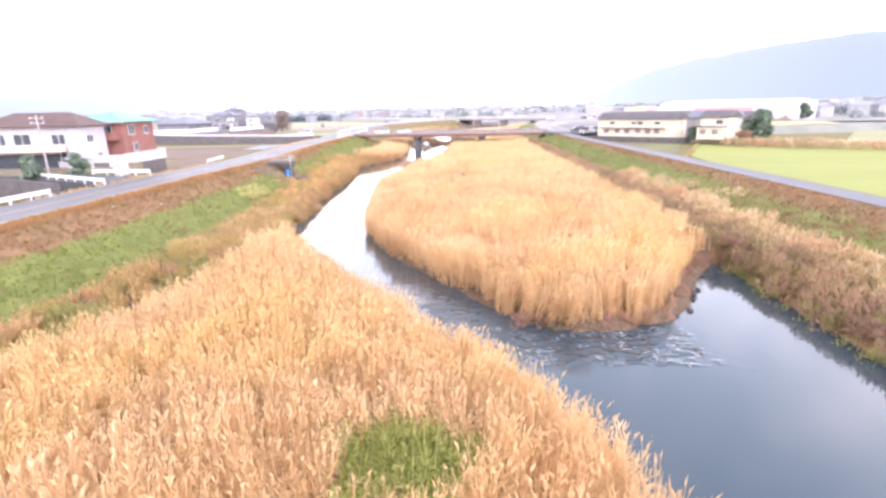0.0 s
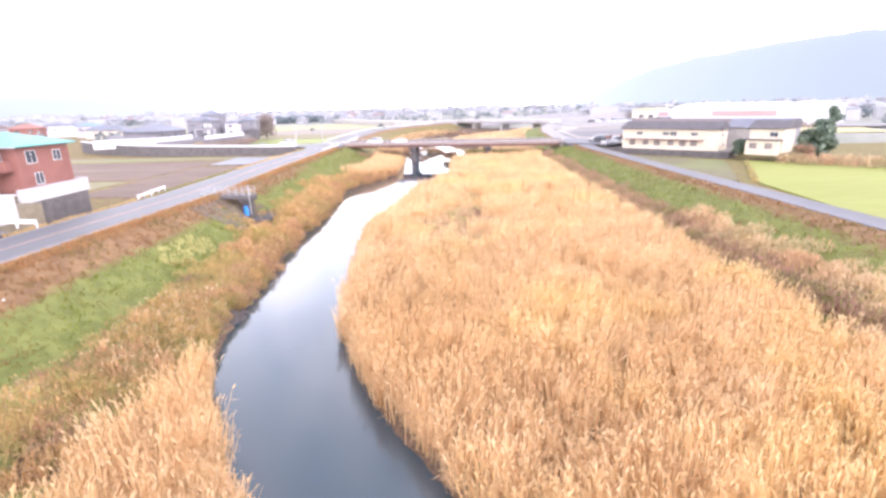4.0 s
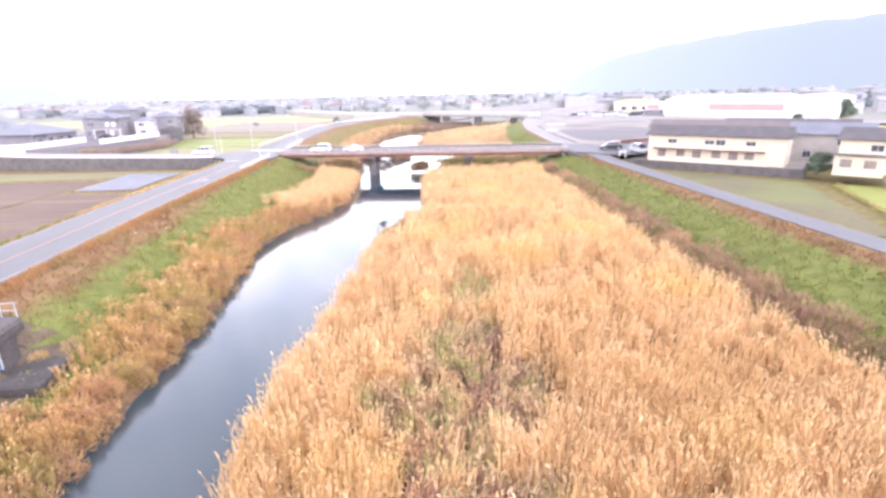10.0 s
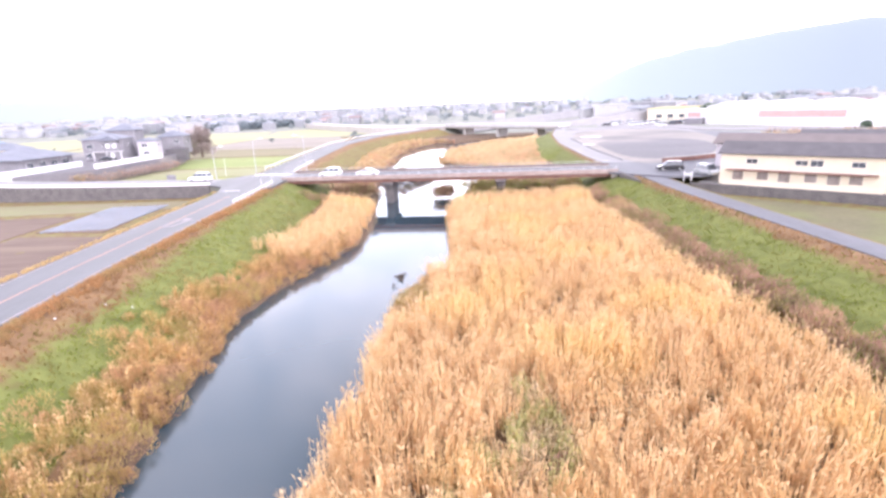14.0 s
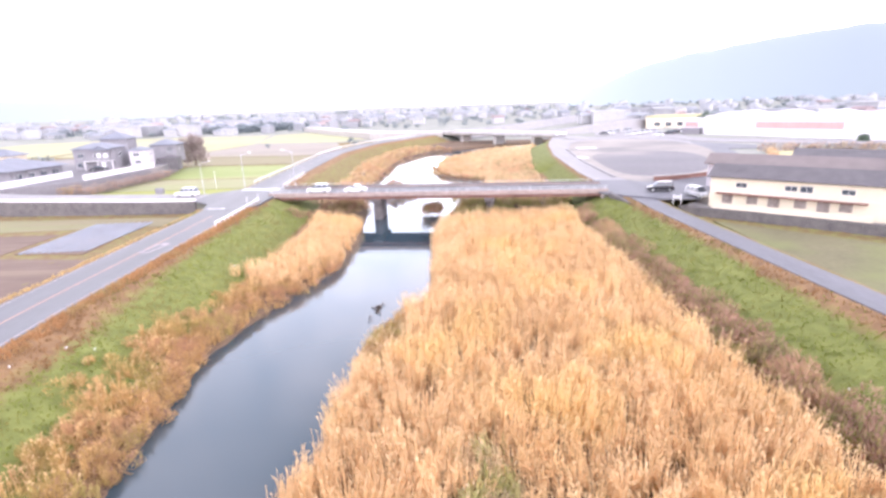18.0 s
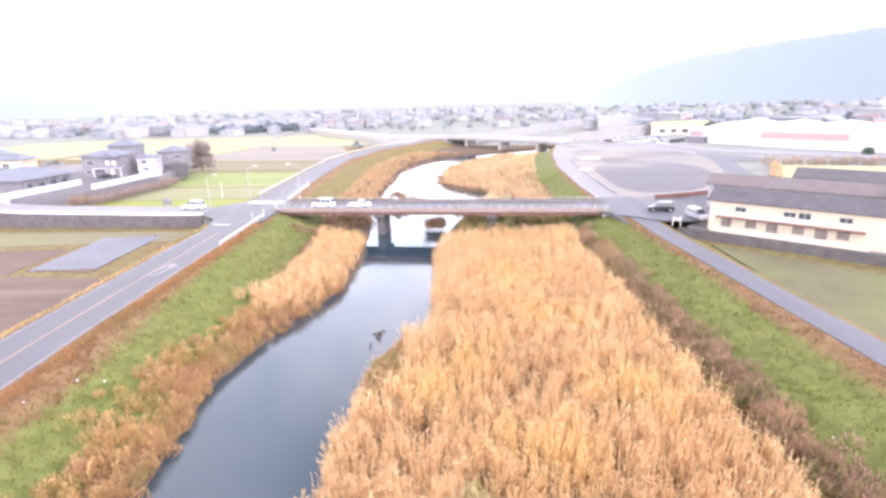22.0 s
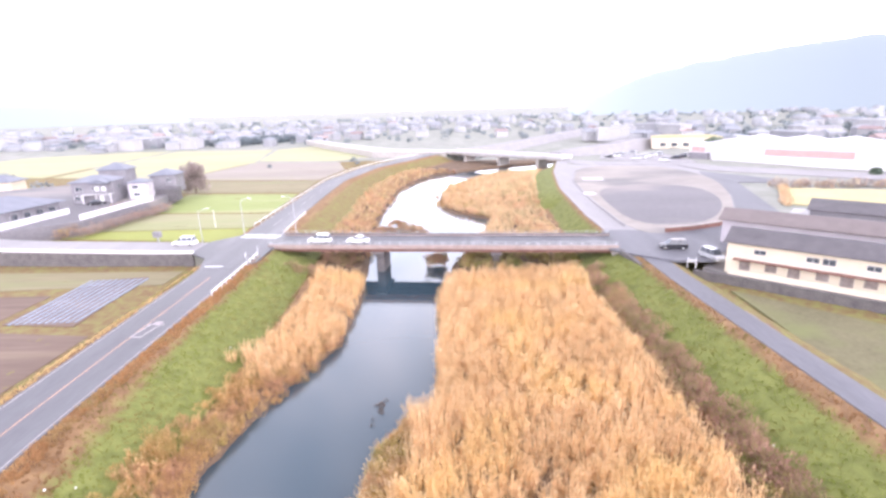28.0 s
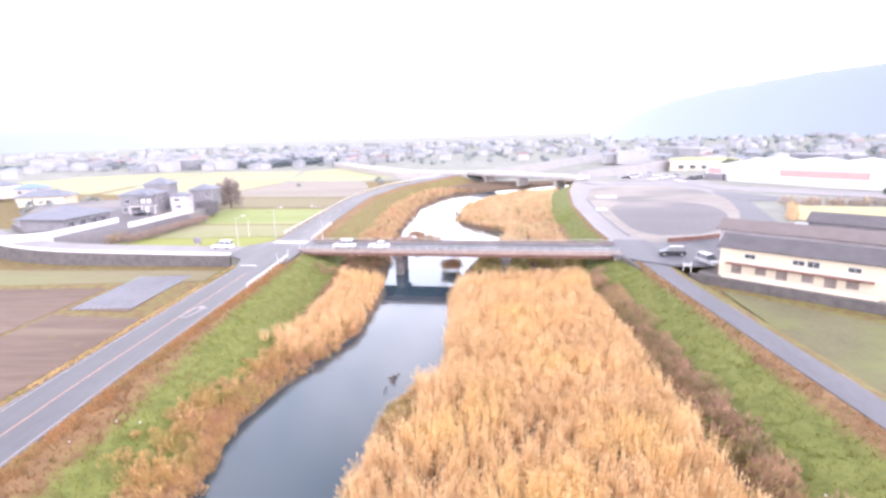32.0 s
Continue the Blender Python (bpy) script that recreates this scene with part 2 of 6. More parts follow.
PADDY_DULL = material("dull_green_paddy", (0.22, 0.235, 0.11), (0.31, 0.31, 0.16), 0.04, 1.2, 0.9, stretch=(0.12, 1, 1), patch=[((0.3, 0.27, 0.17), 0.12, 0.4)])
STUBBLE = material("stubble_field", (0.165, 0.145, 0.08), (0.26, 0.225, 0.13), 0.05, 1.1, 0.9, stretch=(0.12, 1, 1), patch=[((0.2, 0.21, 0.09), 0.15, 0.5)])
PLOUGHED = material("ploughed_soil", (0.115, 0.078, 0.06), (0.2, 0.145, 0.112), 0.12, 1.4, 0.95, stretch=(0.1, 1, 1), patch=[((0.26, 0.2, 0.14), 0.15, 0.35)])
GRAVEL = material("gravel_yard", (0.22, 0.2, 0.182), (0.33, 0.3, 0.272), 0.05, 0.5, 0.9, stretch=(0.5, 1, 1), patch=[((0.14, 0.138, 0.145), 0.05, 0.45)])
GRAVEL_DARK = material("dark_gravel", (0.125, 0.12, 0.13), (0.2, 0.19, 0.2), 0.06, 2, 0.95, stretch=(0.4, 1, 1), patch=[((0.27, 0.245, 0.225), 0.07, 0.4)])
PLASTIC = material("mulch_film", (0.12, 0.145, 0.195), (0.23, 0.265, 0.33), 0.3, 3, 0.4)
CAR_WHITE = material("white_car_paint", (0.8, 0.8, 0.8), (0.86, 0.86, 0.86), 1, 4, 0.2, bump=0)
CAR_DARK = material("black_car_paint", (0.02, 0.02, 0.025), (0.035, 0.035, 0.04), 1, 4, 0.15, bump=0)
CAR_SILVER = material("silver_car_paint", (0.55, 0.56, 0.58), (0.64, 0.65, 0.67), 1, 4, 0.25, metal=0.5, bump=0)
RUBBER = material("tyre_rubber", (0.02, 0.02, 0.02), (0.04, 0.04, 0.04), 3, 12, 0.9)
TWIGS = material("bare_grey_twigs", (0.2, 0.155, 0.145), (0.37, 0.31, 0.29), 0.3, 1.5, 0.8, bump=0.0, random_by="island", spread=0.2)
LANE = material("pale_worn_asphalt", (0.23, 0.222, 0.228), (0.32, 0.308, 0.312), 0.25, 6, 0.85, stretch=(1, 0.15, 1))
FALLOW = material("fallow_weeds", (0.115, 0.108, 0.055), (0.19, 0.17, 0.095), 0.12, 2.0, 0.95, patch=[((0.17, 0.185, 0.07), 0.08, 0.5)])
PALE_FIELD = material("pale_yellow_field", (0.29, 0.3, 0.15), (0.37, 0.37, 0.21), 0.03, 0.8, 0.9, stretch=(0.15, 1, 1), patch=[((0.33, 0.31, 0.21), 0.05, 0.45)])
PALE_SOIL = material("pale_pink_soil", (0.225, 0.195, 0.165), (0.31, 0.275, 0.24), 0.06, 0.9, 0.95, stretch=(0.12, 1, 1), patch=[((0.3, 0.31, 0.19), 0.05, 0.4)])
STRAW = material("straw_field", (0.38, 0.34, 0.17), (0.5, 0.45, 0.25), 0.08, 1.5, 0.95)
BLUE = material("blue_plastic", (0.03, 0.2, 0.6), (0.06, 0.3, 0.75), 1, 6, 0.45, bump=0.05)
FOAM = material("white_water_foam", (0.42, 0.43, 0.46), (0.72, 0.73, 0.75), 3, 10, 0.6)


def water_material():
    m = bpy.data.materials.new("river_water")
    m.use_nodes = True
    n, link = m.node_tree.nodes, m.node_tree.links.new
    s = n["Principled BSDF"]
    s.inputs["Base Color"].default_value = (0.036, 0.06, 0.078, 1)
    s.inputs["Roughness"].default_value = 0.04
    s.inputs["IOR"].default_value = 1.7
    geo = n.new("ShaderNodeNewGeometry")
    bump = n.new("ShaderNodeBump")
    bump.inputs["Strength"].default_value, bump.inputs["Distance"].default_value = 0.08, 0.03
    tex = n.new("ShaderNodeTexNoise")
    tex.inputs["Scale"].default_value, tex.inputs["Detail"].default_value = 1.3, 4
    link(geo.outputs["Position"], tex.inputs["Vector"])
    link(tex.outputs[0], bump.inputs["Height"])
    link(bump.outputs[0], s.inputs["Normal"])
    return m


WATER = water_material()


def ground_material():
    """Grass, dry grass and soil, mixed by where they grow (the sheet's own attributes) and by noise."""
    m = bpy.data.materials.new("grass_and_soil")
    m.use_nodes = True
    n, link = m.node_tree.nodes, m.node_tree.links.new
    s = n["Principled BSDF"]
    s.inputs["Roughness"].default_value = 0.95
    geo = n.new("ShaderNodeNewGeometry")
    noises = []
    for scale in (0.12, 0.9, 5.0):
        tex = n.new("ShaderNodeTexNoise")
        tex.inputs["Scale"].default_value, tex.inputs["Detail"].default_value = scale, 5
        link(geo.outputs["Position"], tex.inputs["Vector"])
        noises.append(tex)

    def ramp(source, low, high, a=0.35, b=0.65):
        r = n.new("ShaderNodeValToRGB")
        r.color_ramp.elements[0].position, r.color_ramp.elements[1].position = a, b
        r.color_ramp.elements[0].color, r.color_ramp.elements[1].color = (*low, 1), (*high, 1)
        link(source, r.inputs[0])
        return r.outputs[0]

    def mix(factor, a, b):
        x = n.new("ShaderNodeMix")
        x.data_type = "RGBA"
        link(factor, x.inputs["Factor"])
        link(a, x.inputs["A"])
        link(b, x.inputs["B"])
        return x.outputs["Result"]

    def zone(name):
        a = n.new("ShaderNodeAttribute")
        a.attribute_name = name
        x = n.new("ShaderNodeMath")
        x.operation = "MULTIPLY_ADD"
        x.inputs[1].default_value = 0.9
        y = n.new("ShaderNodeMath")
        y.operation = "SUBTRACT"
        y.inputs[1].default_value = 0.45
        link(noises[1].outputs[0], x.inputs[0])
        link(a.outputs["Fac"], y.inputs[0])
        link(y.outputs[0], x.inputs[2])
        r = n.new("ShaderNodeMapRange")
        r.inputs["From Min"].default_value, r.inputs["From Max"].default_value = 0.3, 0.7
        link(x.outputs[0], r.inputs["Value"])
        return r.outputs["Result"]

    soil = ramp(noises[2].outputs[0], (0.075, 0.048, 0.032), (0.19, 0.125, 0.075))
    plain = ramp(noises[0].outputs[0], (0.205, 0.217, 0.185), (0.28, 0.282, 0.25))
    green = ramp(noises[1].outputs[0], (0.107, 0.124, 0.026), (0.172, 0.188, 0.048))
    brown = ramp(noises[1].outputs[0], (0.165, 0.095, 0.045), (0.255, 0.155, 0.075))
    c = mix(zone("soil"), plain, soil)
    c = mix(zone("brown"), c, brown)
    c = mix(zone("green"), c, green)
    link(c, s.inputs["Base Color"])
    b = n.new("ShaderNodeBump")
    b.inputs["Strength"].default_value, b.inputs["Distance"].default_value = 0.6, 0.1
    link(noises[2].outputs[0], b.inputs["Height"])
    link(b.outputs[0], s.inputs["Normal"])
    return m


GROUND = ground_material()


# ---- building helpers ----
def link_mesh(name, bm, mat, parent=None, label="", smooth=False):
    me = bpy.data.meshes.new(name)
    bm.to_mesh(me)
    bm.free()
    if smooth:
        me.polygons.foreach_set("use_smooth", [True] * len(me.polygons))
    for one in mat if isinstance(mat, (list, tuple)) else (mat,):
        me.materials.append(one)
    ob = new(name, me)
    if parent:
        ob.parent = parent
    if label:
        ob["label"] = label
    return ob


def part(name, bm, mat, parent, label="", smooth=False):
    return link_mesh(name, bm, mat, parent, label, smooth)


def thing(name, x, y, z, turn=0.0, label="", category="", group="", kind=""):
    e = new(name)
    e.empty_display_size = 0.3
    e.matrix_world = pose(x, y, z, 0, 0, turn)
    return tagged(e, label, category, group, kind)


def box(bm, x0, x1, y0, y1, z0, z1, bevel=0.0):
    made = bmesh.ops.create_cube(bm, size=1, matrix=Matrix.LocRotScale(((x0 + x1) / 2, (y0 + y1) / 2, (z0 + z1) / 2), None, (abs(x1 - x0), abs(y1 - y0), abs(z1 - z0))))
    if bevel:
        edges = list({e for v in made["verts"] for e in v.link_edges})
        bmesh.ops.bevel(bm, geom=edges, offset=bevel, segments=1, affect="EDGES")
    return bm


def boxed(*args, **more):
    return box(bmesh.new(), *args, **more)


def rod(bm, a, b, r0, r1=None, seg=8):
    a, b = Vector(a), Vector(b)
    m = Matrix.Translation((a + b) / 2) @ (b - a).to_track_quat("Z", "Y").to_matrix().to_4x4()
    bmesh.ops.create_cone(bm, cap_ends=True, segments=seg, radius1=r0, radius2=r0 if r1 is None else r1, depth=(b - a).length, matrix=m)
    return bm


def rodded(*args, **more):
    return rod(bmesh.new(), *args, **more)


def solid(bm, points, z0, z1):
    """A slab over a plan outline; z0 and z1 may be functions of x and y."""
    low = [bm.verts.new((x, y, z0(x, y) if callable(z0) else z0)) for x, y in points]
    top = [bm.verts.new((x, y, z1(x, y) if callable(z1) else z1)) for x, y in points]
    bm.faces.new(top)
    bm.faces.new(low[::-1])
    for i in range(len(points)):
        j = (i + 1) % len(points)
        bm.faces.new((low[i], low[j], top[j], top[i]))
    bmesh.ops.recalc_face_normals(bm, faces=bm.faces)
    return bm


def from_arrays(name, verts, faces, mats, index=None, smooth=False):
    me = bpy.data.meshes.new(name)
    k = faces.shape[1]
    me.vertices.add(len(verts))
    me.vertices.foreach_set("co", np.ascontiguousarray(verts, np.float32).ravel())
    me.loops.add(faces.size)
    me.loops.foreach_set("vertex_index", np.ascontiguousarray(faces, np.int32).ravel())
    me.polygons.add(len(faces))
    me.polygons.foreach_set("loop_start", np.arange(0, faces.size, k, dtype=np.int32))
    me.polygons.foreach_set("loop_total", np.full(len(faces), k, np.int32))
    for m in mats:
        me.materials.append(m)
    if index is not None:
        me.polygons.foreach_set("material_index", np.ascontiguousarray(index, np.int32))
    me.update(calc_edges=True)
    if smooth:
        me.polygons.foreach_set("use_smooth", np.ones(len(faces), bool))
    return new(name, me)


# ---- the plan: lines along the valley, as (y, x) ----
def line(*knots):
    ys, xs = np.array(knots, float).T
    return lambda y: np.interp(y, ys, xs)


road_l = line((-600, -26), (-140, -25.1), (-118, -24.5), (-92, -23.4), (-60, -25), (-20, -25.6), (10, -27.3), (60, -28.2), (92, -28.4), (135, -20.8), (188, 3.2), (215, 24), (300, 110), (900, 700))
water_l = line((-600, 26), (-185, 25), (-168, 21.3), (-161.4, 18.8), (-157, 16.5), (-153.5, 13.1), (-147.4, 8), (-140, 2.7), (-134.6, -0.6), (-129, -3.4), (-124.6, -4.4), (-117, -5.6), (-98, -7.5), (-84, -7.5), (-75, -8.2), (-60, -9.8), (-47, -6.8), (-35, -2.2), (-20, -1.5), (0, -3), (20, -5.5), (58, -6.5), (102, -4.8), (125, 1), (141, 8), (158, 28), (175, 58), (210, 120), (900, 900))
water_r = line((-600, 37.6), (-152, 37.6), (-151.5, 22), (-148.7, 18), (-143, 14.2), (-135, 8.8), (-125, 4.2), (-113, 2.6), (-102, 1.3), (-92, 1.8), (-86, 2.8), (-78, 3.9), (-67, 5.2), (-58, 5.6), (-54.5, 7), (-52.5, 9.4), (-50, 11.3), (-20, 11.5), (0, 14), (12, 17.7), (30, 23), (42, 25), (50, 17), (60, 11.5), (80, 11), (99, 13.3), (120, 25), (135, 35), (146, 50), (160, 78), (180, 118), (900, 950))
isle_r = line((-600, 37.6), (-151.5, 24), (-150, 28.4), (-147, 30.9), (-142, 33.4), (-138, 36.5), (-137, 37), (900, 1000))
road_r = line((-600, 53), (-135, 52), (-100, 51.3), (-66, 50), (-34, 48.9), (-12, 48.2), (20, 48.6), (60, 51.5), (100, 58), (140, 68), (170, 80), (900, 900))
HALF_L, HALF_R, LEVEE_L, LEVEE_R, FIELD = 3.7, 1.7, 5.5, 4.9, 3.0


def far_rise(x, y):
    """The plain climbs gently towards the far town."""
    return np.clip((np.hypot(x, y + 100) - 480) * 0.02, 0, 9)


def heights(x, y):
    """The height of the ground, and how far soil, brown and green grass cover it, along one row of x at y."""
    cl, wl, wr, cr, ir = (f(y) for f in (road_l, water_l, water_r, road_r, isle_r))
    toe = min(cl + HALF_L + 8.8, wl - 2.0) if y > -124 else cl + HALF_L + 9.5
    bank = 37.4 if y < -20 else min(wr + 22, cr - 9)
    up = np.interp(y, (-25, -8, 30), (LEVEE_R, 5.4, 5.4))
    knots = [(-5000, FIELD), (cl - HALF_L - 4.6, FIELD), (cl - HALF_L - 0.9, LEVEE_L - 0.05), (cl + HALF_L + 0.9, LEVEE_L - 0.05), (toe, 1.9)]
    knots += [(max(wl - 1.2, toe + 0.3), 0.9), (max(wl, toe + 1), 0.0), (wl + 2.2, -1.0)]
    if y > -151.5:
        knots += [(max(wr - 2.2, wl + 2.3), -1.0), (wr, 0.0), (wr + 1.2, 0.55)]
        if y < -137:
            if ir - 0.6 > wr + 1.2:
                knots += [(ir - 0.6, 0.5), (ir, 0.0), (ir + 1.5, -1.0)]
            knots += [(36.2, -1.0), (37.6, 0.0)]
        else:
            knots += [(bank - 2.5, 0.8)]
    else:
        knots += [(36.0, -1.0), (37.6, 0.0)]
    knots += [(bank + 2.6, 1.7), (cr - HALF_R - 0.8, up - 0.05), (cr + HALF_R + 0.8, up - 0.05)]
    if y < 2:
        knots += [(cr + HALF_R + 4.2, 3.1), (5000, 3.1)]
    else:
        knots += [(cr + HALF_R + 4.2, up - 0.1), (140, up - 0.1), (160, 4.5), (5000, 4.5)]
    if y > 230:
        knots = [(-5000, FIELD), (5000, FIELD)]
    pit = 1.5 * np.exp(-(((x + 14.2) / 2.6) ** 2 + ((y + 94.0) / 3.2) ** 2)) if -104 < y < -84 else 0.0
    kx, kz = np.array(knots).T
    kx = np.maximum.accumulate(kx)
    z = np.interp(x, kx, kz) + far_rise(x, y) - pit
    slope_l = (x > cl + HALF_L + 0.4) & (x < toe + 0.8)
    across = (x - (cl + HALF_L)) / max(toe - cl - HALF_L, 1)
    near = np.clip((-95 - y) / 30, 0, 1)
    lush = np.clip((y + 62) / 25, 0, 1)
    green = np.where(slope_l, np.clip(across * (2.0 + 2.6 * near + 1.6 * lush) - 0.3 - 1.5 * near, 0, 1) * (0.5 if y > 6 else 1.0), 0)
    brown = np.where((x > cl) & (x < toe + 3), 1.0, 0)
    edge = (x < cl - HALF_L) & (x > cl - HALF_L - 5)
    brown = np.where(edge, 0.75, brown)
    slope_r = (x > bank + 1.5) & (x < cr - HALF_R)
    acr = (cr - HALF_R - x) / 8.0
    green = np.where(slope_r, np.clip(acr * (2.6 + 1.5 * lush) - 0.25, 0, 1) * (1 - 0.4 * near), green)
    brown = np.where((x > bank) & (x < cr), 1.0, brown)
    green = np.where((x > cr + HALF_R) & (x < cr + HALF_R + 180) & (y < -5), 0.5, green)
    brown = np.where((x > cr + HALF_R) & (x < cr + HALF_R + 180) & (y < -5), 1.0, brown)
    green = np.where((x < cl - HALF_L - 4) & (np.hypot(x, y + 100) < 480), 0.45, green)
    brown = np.where((x < cl - HALF_L - 4) & (np.hypot(x, y + 100) < 480), 1.0, brown)
    if y > 190:
        green, brown = green * 0, brown * 0
    soil = np.where((y < 190) & (x > toe) & (x < bank + 2), 1.0, 0.0)
    return z, soil, brown, green


def height(x, y):
    return float(heights(np.array([x]), y)[0][0])


def spaced(lo, hi, step, far, grow=1.25):
    mid = list(np.arange(lo, hi + 0.1, step))
    a, d = [lo], step
    while a[-1] > -far:
        d *= grow
        a.append(a[-1] - d)
    b, d = [hi], step
    while b[-1] < far:
        d *= grow
        b.append(b[-1] + d)
    return np.array(a[:0:-1] + mid + b[1:])


def build_ground():
    xs, ys = spaced(-48, 66, 0.7, 4500), spaced(-200, 180, 1.2, 4500)
    rows = [heights(xs, y) for y in ys]
    z, soil, brown, green = (np.array([r[k] for r in rows]) for k in range(4))
    rough = np.random.default_rng(3).normal(0, 1, z.shape)
    near = (np.abs(xs)[None] < 70) & (np.abs(ys)[:, None] < 220)
    flat = (np.abs(xs[None] - np.array([road_l(y) for y in ys])[:, None]) < HALF_L + 1.2) | (np.abs(xs[None] - np.array([road_r(y) for y in ys])[:, None]) < HALF_R + 1.2)
    z = z + np.where(near & ~flat, 0.05 * rough, 0)
    gx, gy = np.meshgrid(xs, ys)
    verts = np.stack([gx, gy, z], -1).reshape(-1, 3)
    i = np.arange(len(ys) - 1)[:, None] * len(xs) + np.arange(len(xs) - 1)[None]
    faces = np.stack([i, i + 1, i + len(xs) + 1, i + len(xs)], -1).reshape(-1, 4)
    ob = from_arrays("ground", verts, faces, [GROUND], smooth=True)
    for name, values in (("soil", soil), ("brown", brown), ("green", green)):
        a = ob.data.attributes.new(name, "FLOAT", "POINT")
        a.data.foreach_set("value", values.astype(np.float32).ravel())
    return tagged(ob, "river banks and fields of grass, dry grass and soil", "ground", kind="structure")


build_ground()
bm = bmesh.new()
box(bm, -70, 150, -600, 260, -0.6, 0.0)
tagged(link_mesh("water", bm, WATER), "slow grey-blue river water reflecting a white sky", "river", kind="structure")


def strip(bm, centre, left, right, y0, y1, step, z, thick=0.08):
    """A band that runs along a line of the plan, between two offsets from it."""
    ys = np.linspace(y0, y1, max(2, int(abs(y1 - y0) / step) + 1))
    rings = []
    for y in ys:
        d = (centre(y + 1) - centre(y - 1)) / 2
        s = math.sqrt(1 + d * d)
        c, zz = centre(y), z(y) if callable(z) else z
        rings.append([bm.verts.new((c + o / s, y - o * d / s, h)) for o, h in ((left, zz - thick), (right, zz - thick), (right, zz), (left, zz))])
    for a, b in zip(rings, rings[1:]):
        for k in range(4):
            bm.faces.new((a[k], a[(k + 1) % 4], b[(k + 1) % 4], b[k]))
    bm.faces.new(rings[0][::-1])
    bm.faces.new(rings[-1])
    bmesh.ops.recalc_face_normals(bm, faces=bm.faces)
    return bm


def right_level(y):
    return float(np.interp(y, (-25, -8, 30), (LEVEE_R, 5.4, 5.4))) + 0.05


tagged(link_mesh("road", strip(bmesh.new(), road_l, -HALF_L, HALF_L, -420, 214, 4, LEVEE_L + 0.06, 0.25), ASPHALT), "two-lane asphalt road on top of the levee", "road", kind="structure")
tagged(link_mesh("levee_path", strip(bmesh.new(), road_r, -HALF_R, HALF_R, -420, -4, 4, right_level, 0.25), LANE_GREY), "narrow asphalt lane on top of the levee", "road", kind="structure")
tagged(link_mesh("yard_lane", strip(bmesh.new(), road_r, -2.4, 2.4, -4, 150, 4, right_level, 0.25), LANE), "pale worn lane beside the gravel yard", "road", kind="structure")


# ---- the bridge ----
def bridge():
    b = thing("road_bridge", 11.5, -1.0, 0, -6.3, "two-span low concrete road bridge with rust-brown girders and thin rails", "bridge")
    half, width, deck = 33.5, 4.3, 5.62
    part("deck", boxed(-half, half, -width, width, deck - 0.35, deck, bevel=0.03), ASPHALT, b, "grey asphalt deck")
    for s in (-1, 1):
        part("kerb", boxed(-half, half, s * width - 0.25, s * width + 0.25, deck - 0.5, deck + 0.22, bevel=0.03), KERB, b)
        part("upstand", boxed(-half, half, s * width - 0.16, s * width + 0.16, deck + 0.2, deck + (0.5 if s > 0 else 0.3), bevel=0.02), CONCRETE_DARK if s > 0 else KERB, b, "dark stained upstand" if s > 0 else "")
        part("girder", boxed(-half, half, s * (width - 0.5) - 0.2, s * (width - 0.5) + 0.2, deck - 1.15, deck - 0.34), RUST, b, "rust-stained girder")
    for o in (-1.3, 1.3):
        part("girder", boxed(-half, half, o - 0.2, o + 0.2, deck - 1.15, deck - 0.34), RUST, b)
    for x in (-11.5, 11.2):
        pier = part("pier", boxed(x - 0.8, x + 0.8, -2.8, 2.8, -1.2, deck - 2.15, bevel=0.25), CONCRETE_DARK, b, "dark stained concrete pier")
        cap = bmesh.new()
        box(cap, x - 1.1, x + 1.1, -4.3, 4.3, deck - 1.75, deck - 1.15, bevel=0.1)
        box(cap, x - 0.95, x + 0.95, -3.3, 3.3, deck - 2.2, deck - 1.75, bevel=0.1)
        part("pier_cap", cap, CONCRETE_DARK, b)
    for s in (-1, 1):
        part("abutment", boxed(s * half - 1.2, s * half + 1.2, -width - 0.6, width + 0.6, 0.4, deck - 0.36, bevel=0.05), CONCRETE, b)
    for s in (-1, 1):
        n = 34
        for k in range(n):
            x = -half + 0.5 + k * (2 * half - 1) / (n - 1)
            part("post", boxed(x - 0.05, x + 0.05, s * width - 0.05, s * width + 0.05, deck + 0.2, deck + 0.95), GREY_STEEL, b)
        for h in (0.5, 0.92):
            part("rail", rodded((-half, s * width, deck + h), (half, s * width, deck + h), 0.035), GREY_STEEL, b)
    return b


bridge()


# ---- houses ----
def hip_roof(bm, w, d, z, rise, over=0.6, thick=0.16, gable=False):
    """A tiled roof over a w by d plan, ridge along x."""
    w2, d2 = w / 2 + over, d / 2 + over
    run = 0.0 if gable else min(w2, d2)
    r = w2 - run
    for dz in (0,):
        v = [bm.verts.new(p) for p in ((-w2, -d2, z), (w2, -d2, z), (w2, d2, z), (-w2, d2, z), (-r, 0, z + rise), (r, 0, z + rise))]
        u = [bm.verts.new((p.co.x, p.co.y, p.co.z - thick)) for p in v[:4]]
        for f in ((0, 1, 5, 4), (1, 2, 5), (2, 3, 4, 5), (3, 0, 4)):
            bm.faces.new([v[i] for i in f])
        for i in range(4):
            j = (i + 1) % 4
            bm.faces.new((u[i], u[j], v[j], v[i]))
        bm.faces.new(u[::-1])
    bmesh.ops.recalc_face_normals(bm, faces=bm.faces)
    return bm


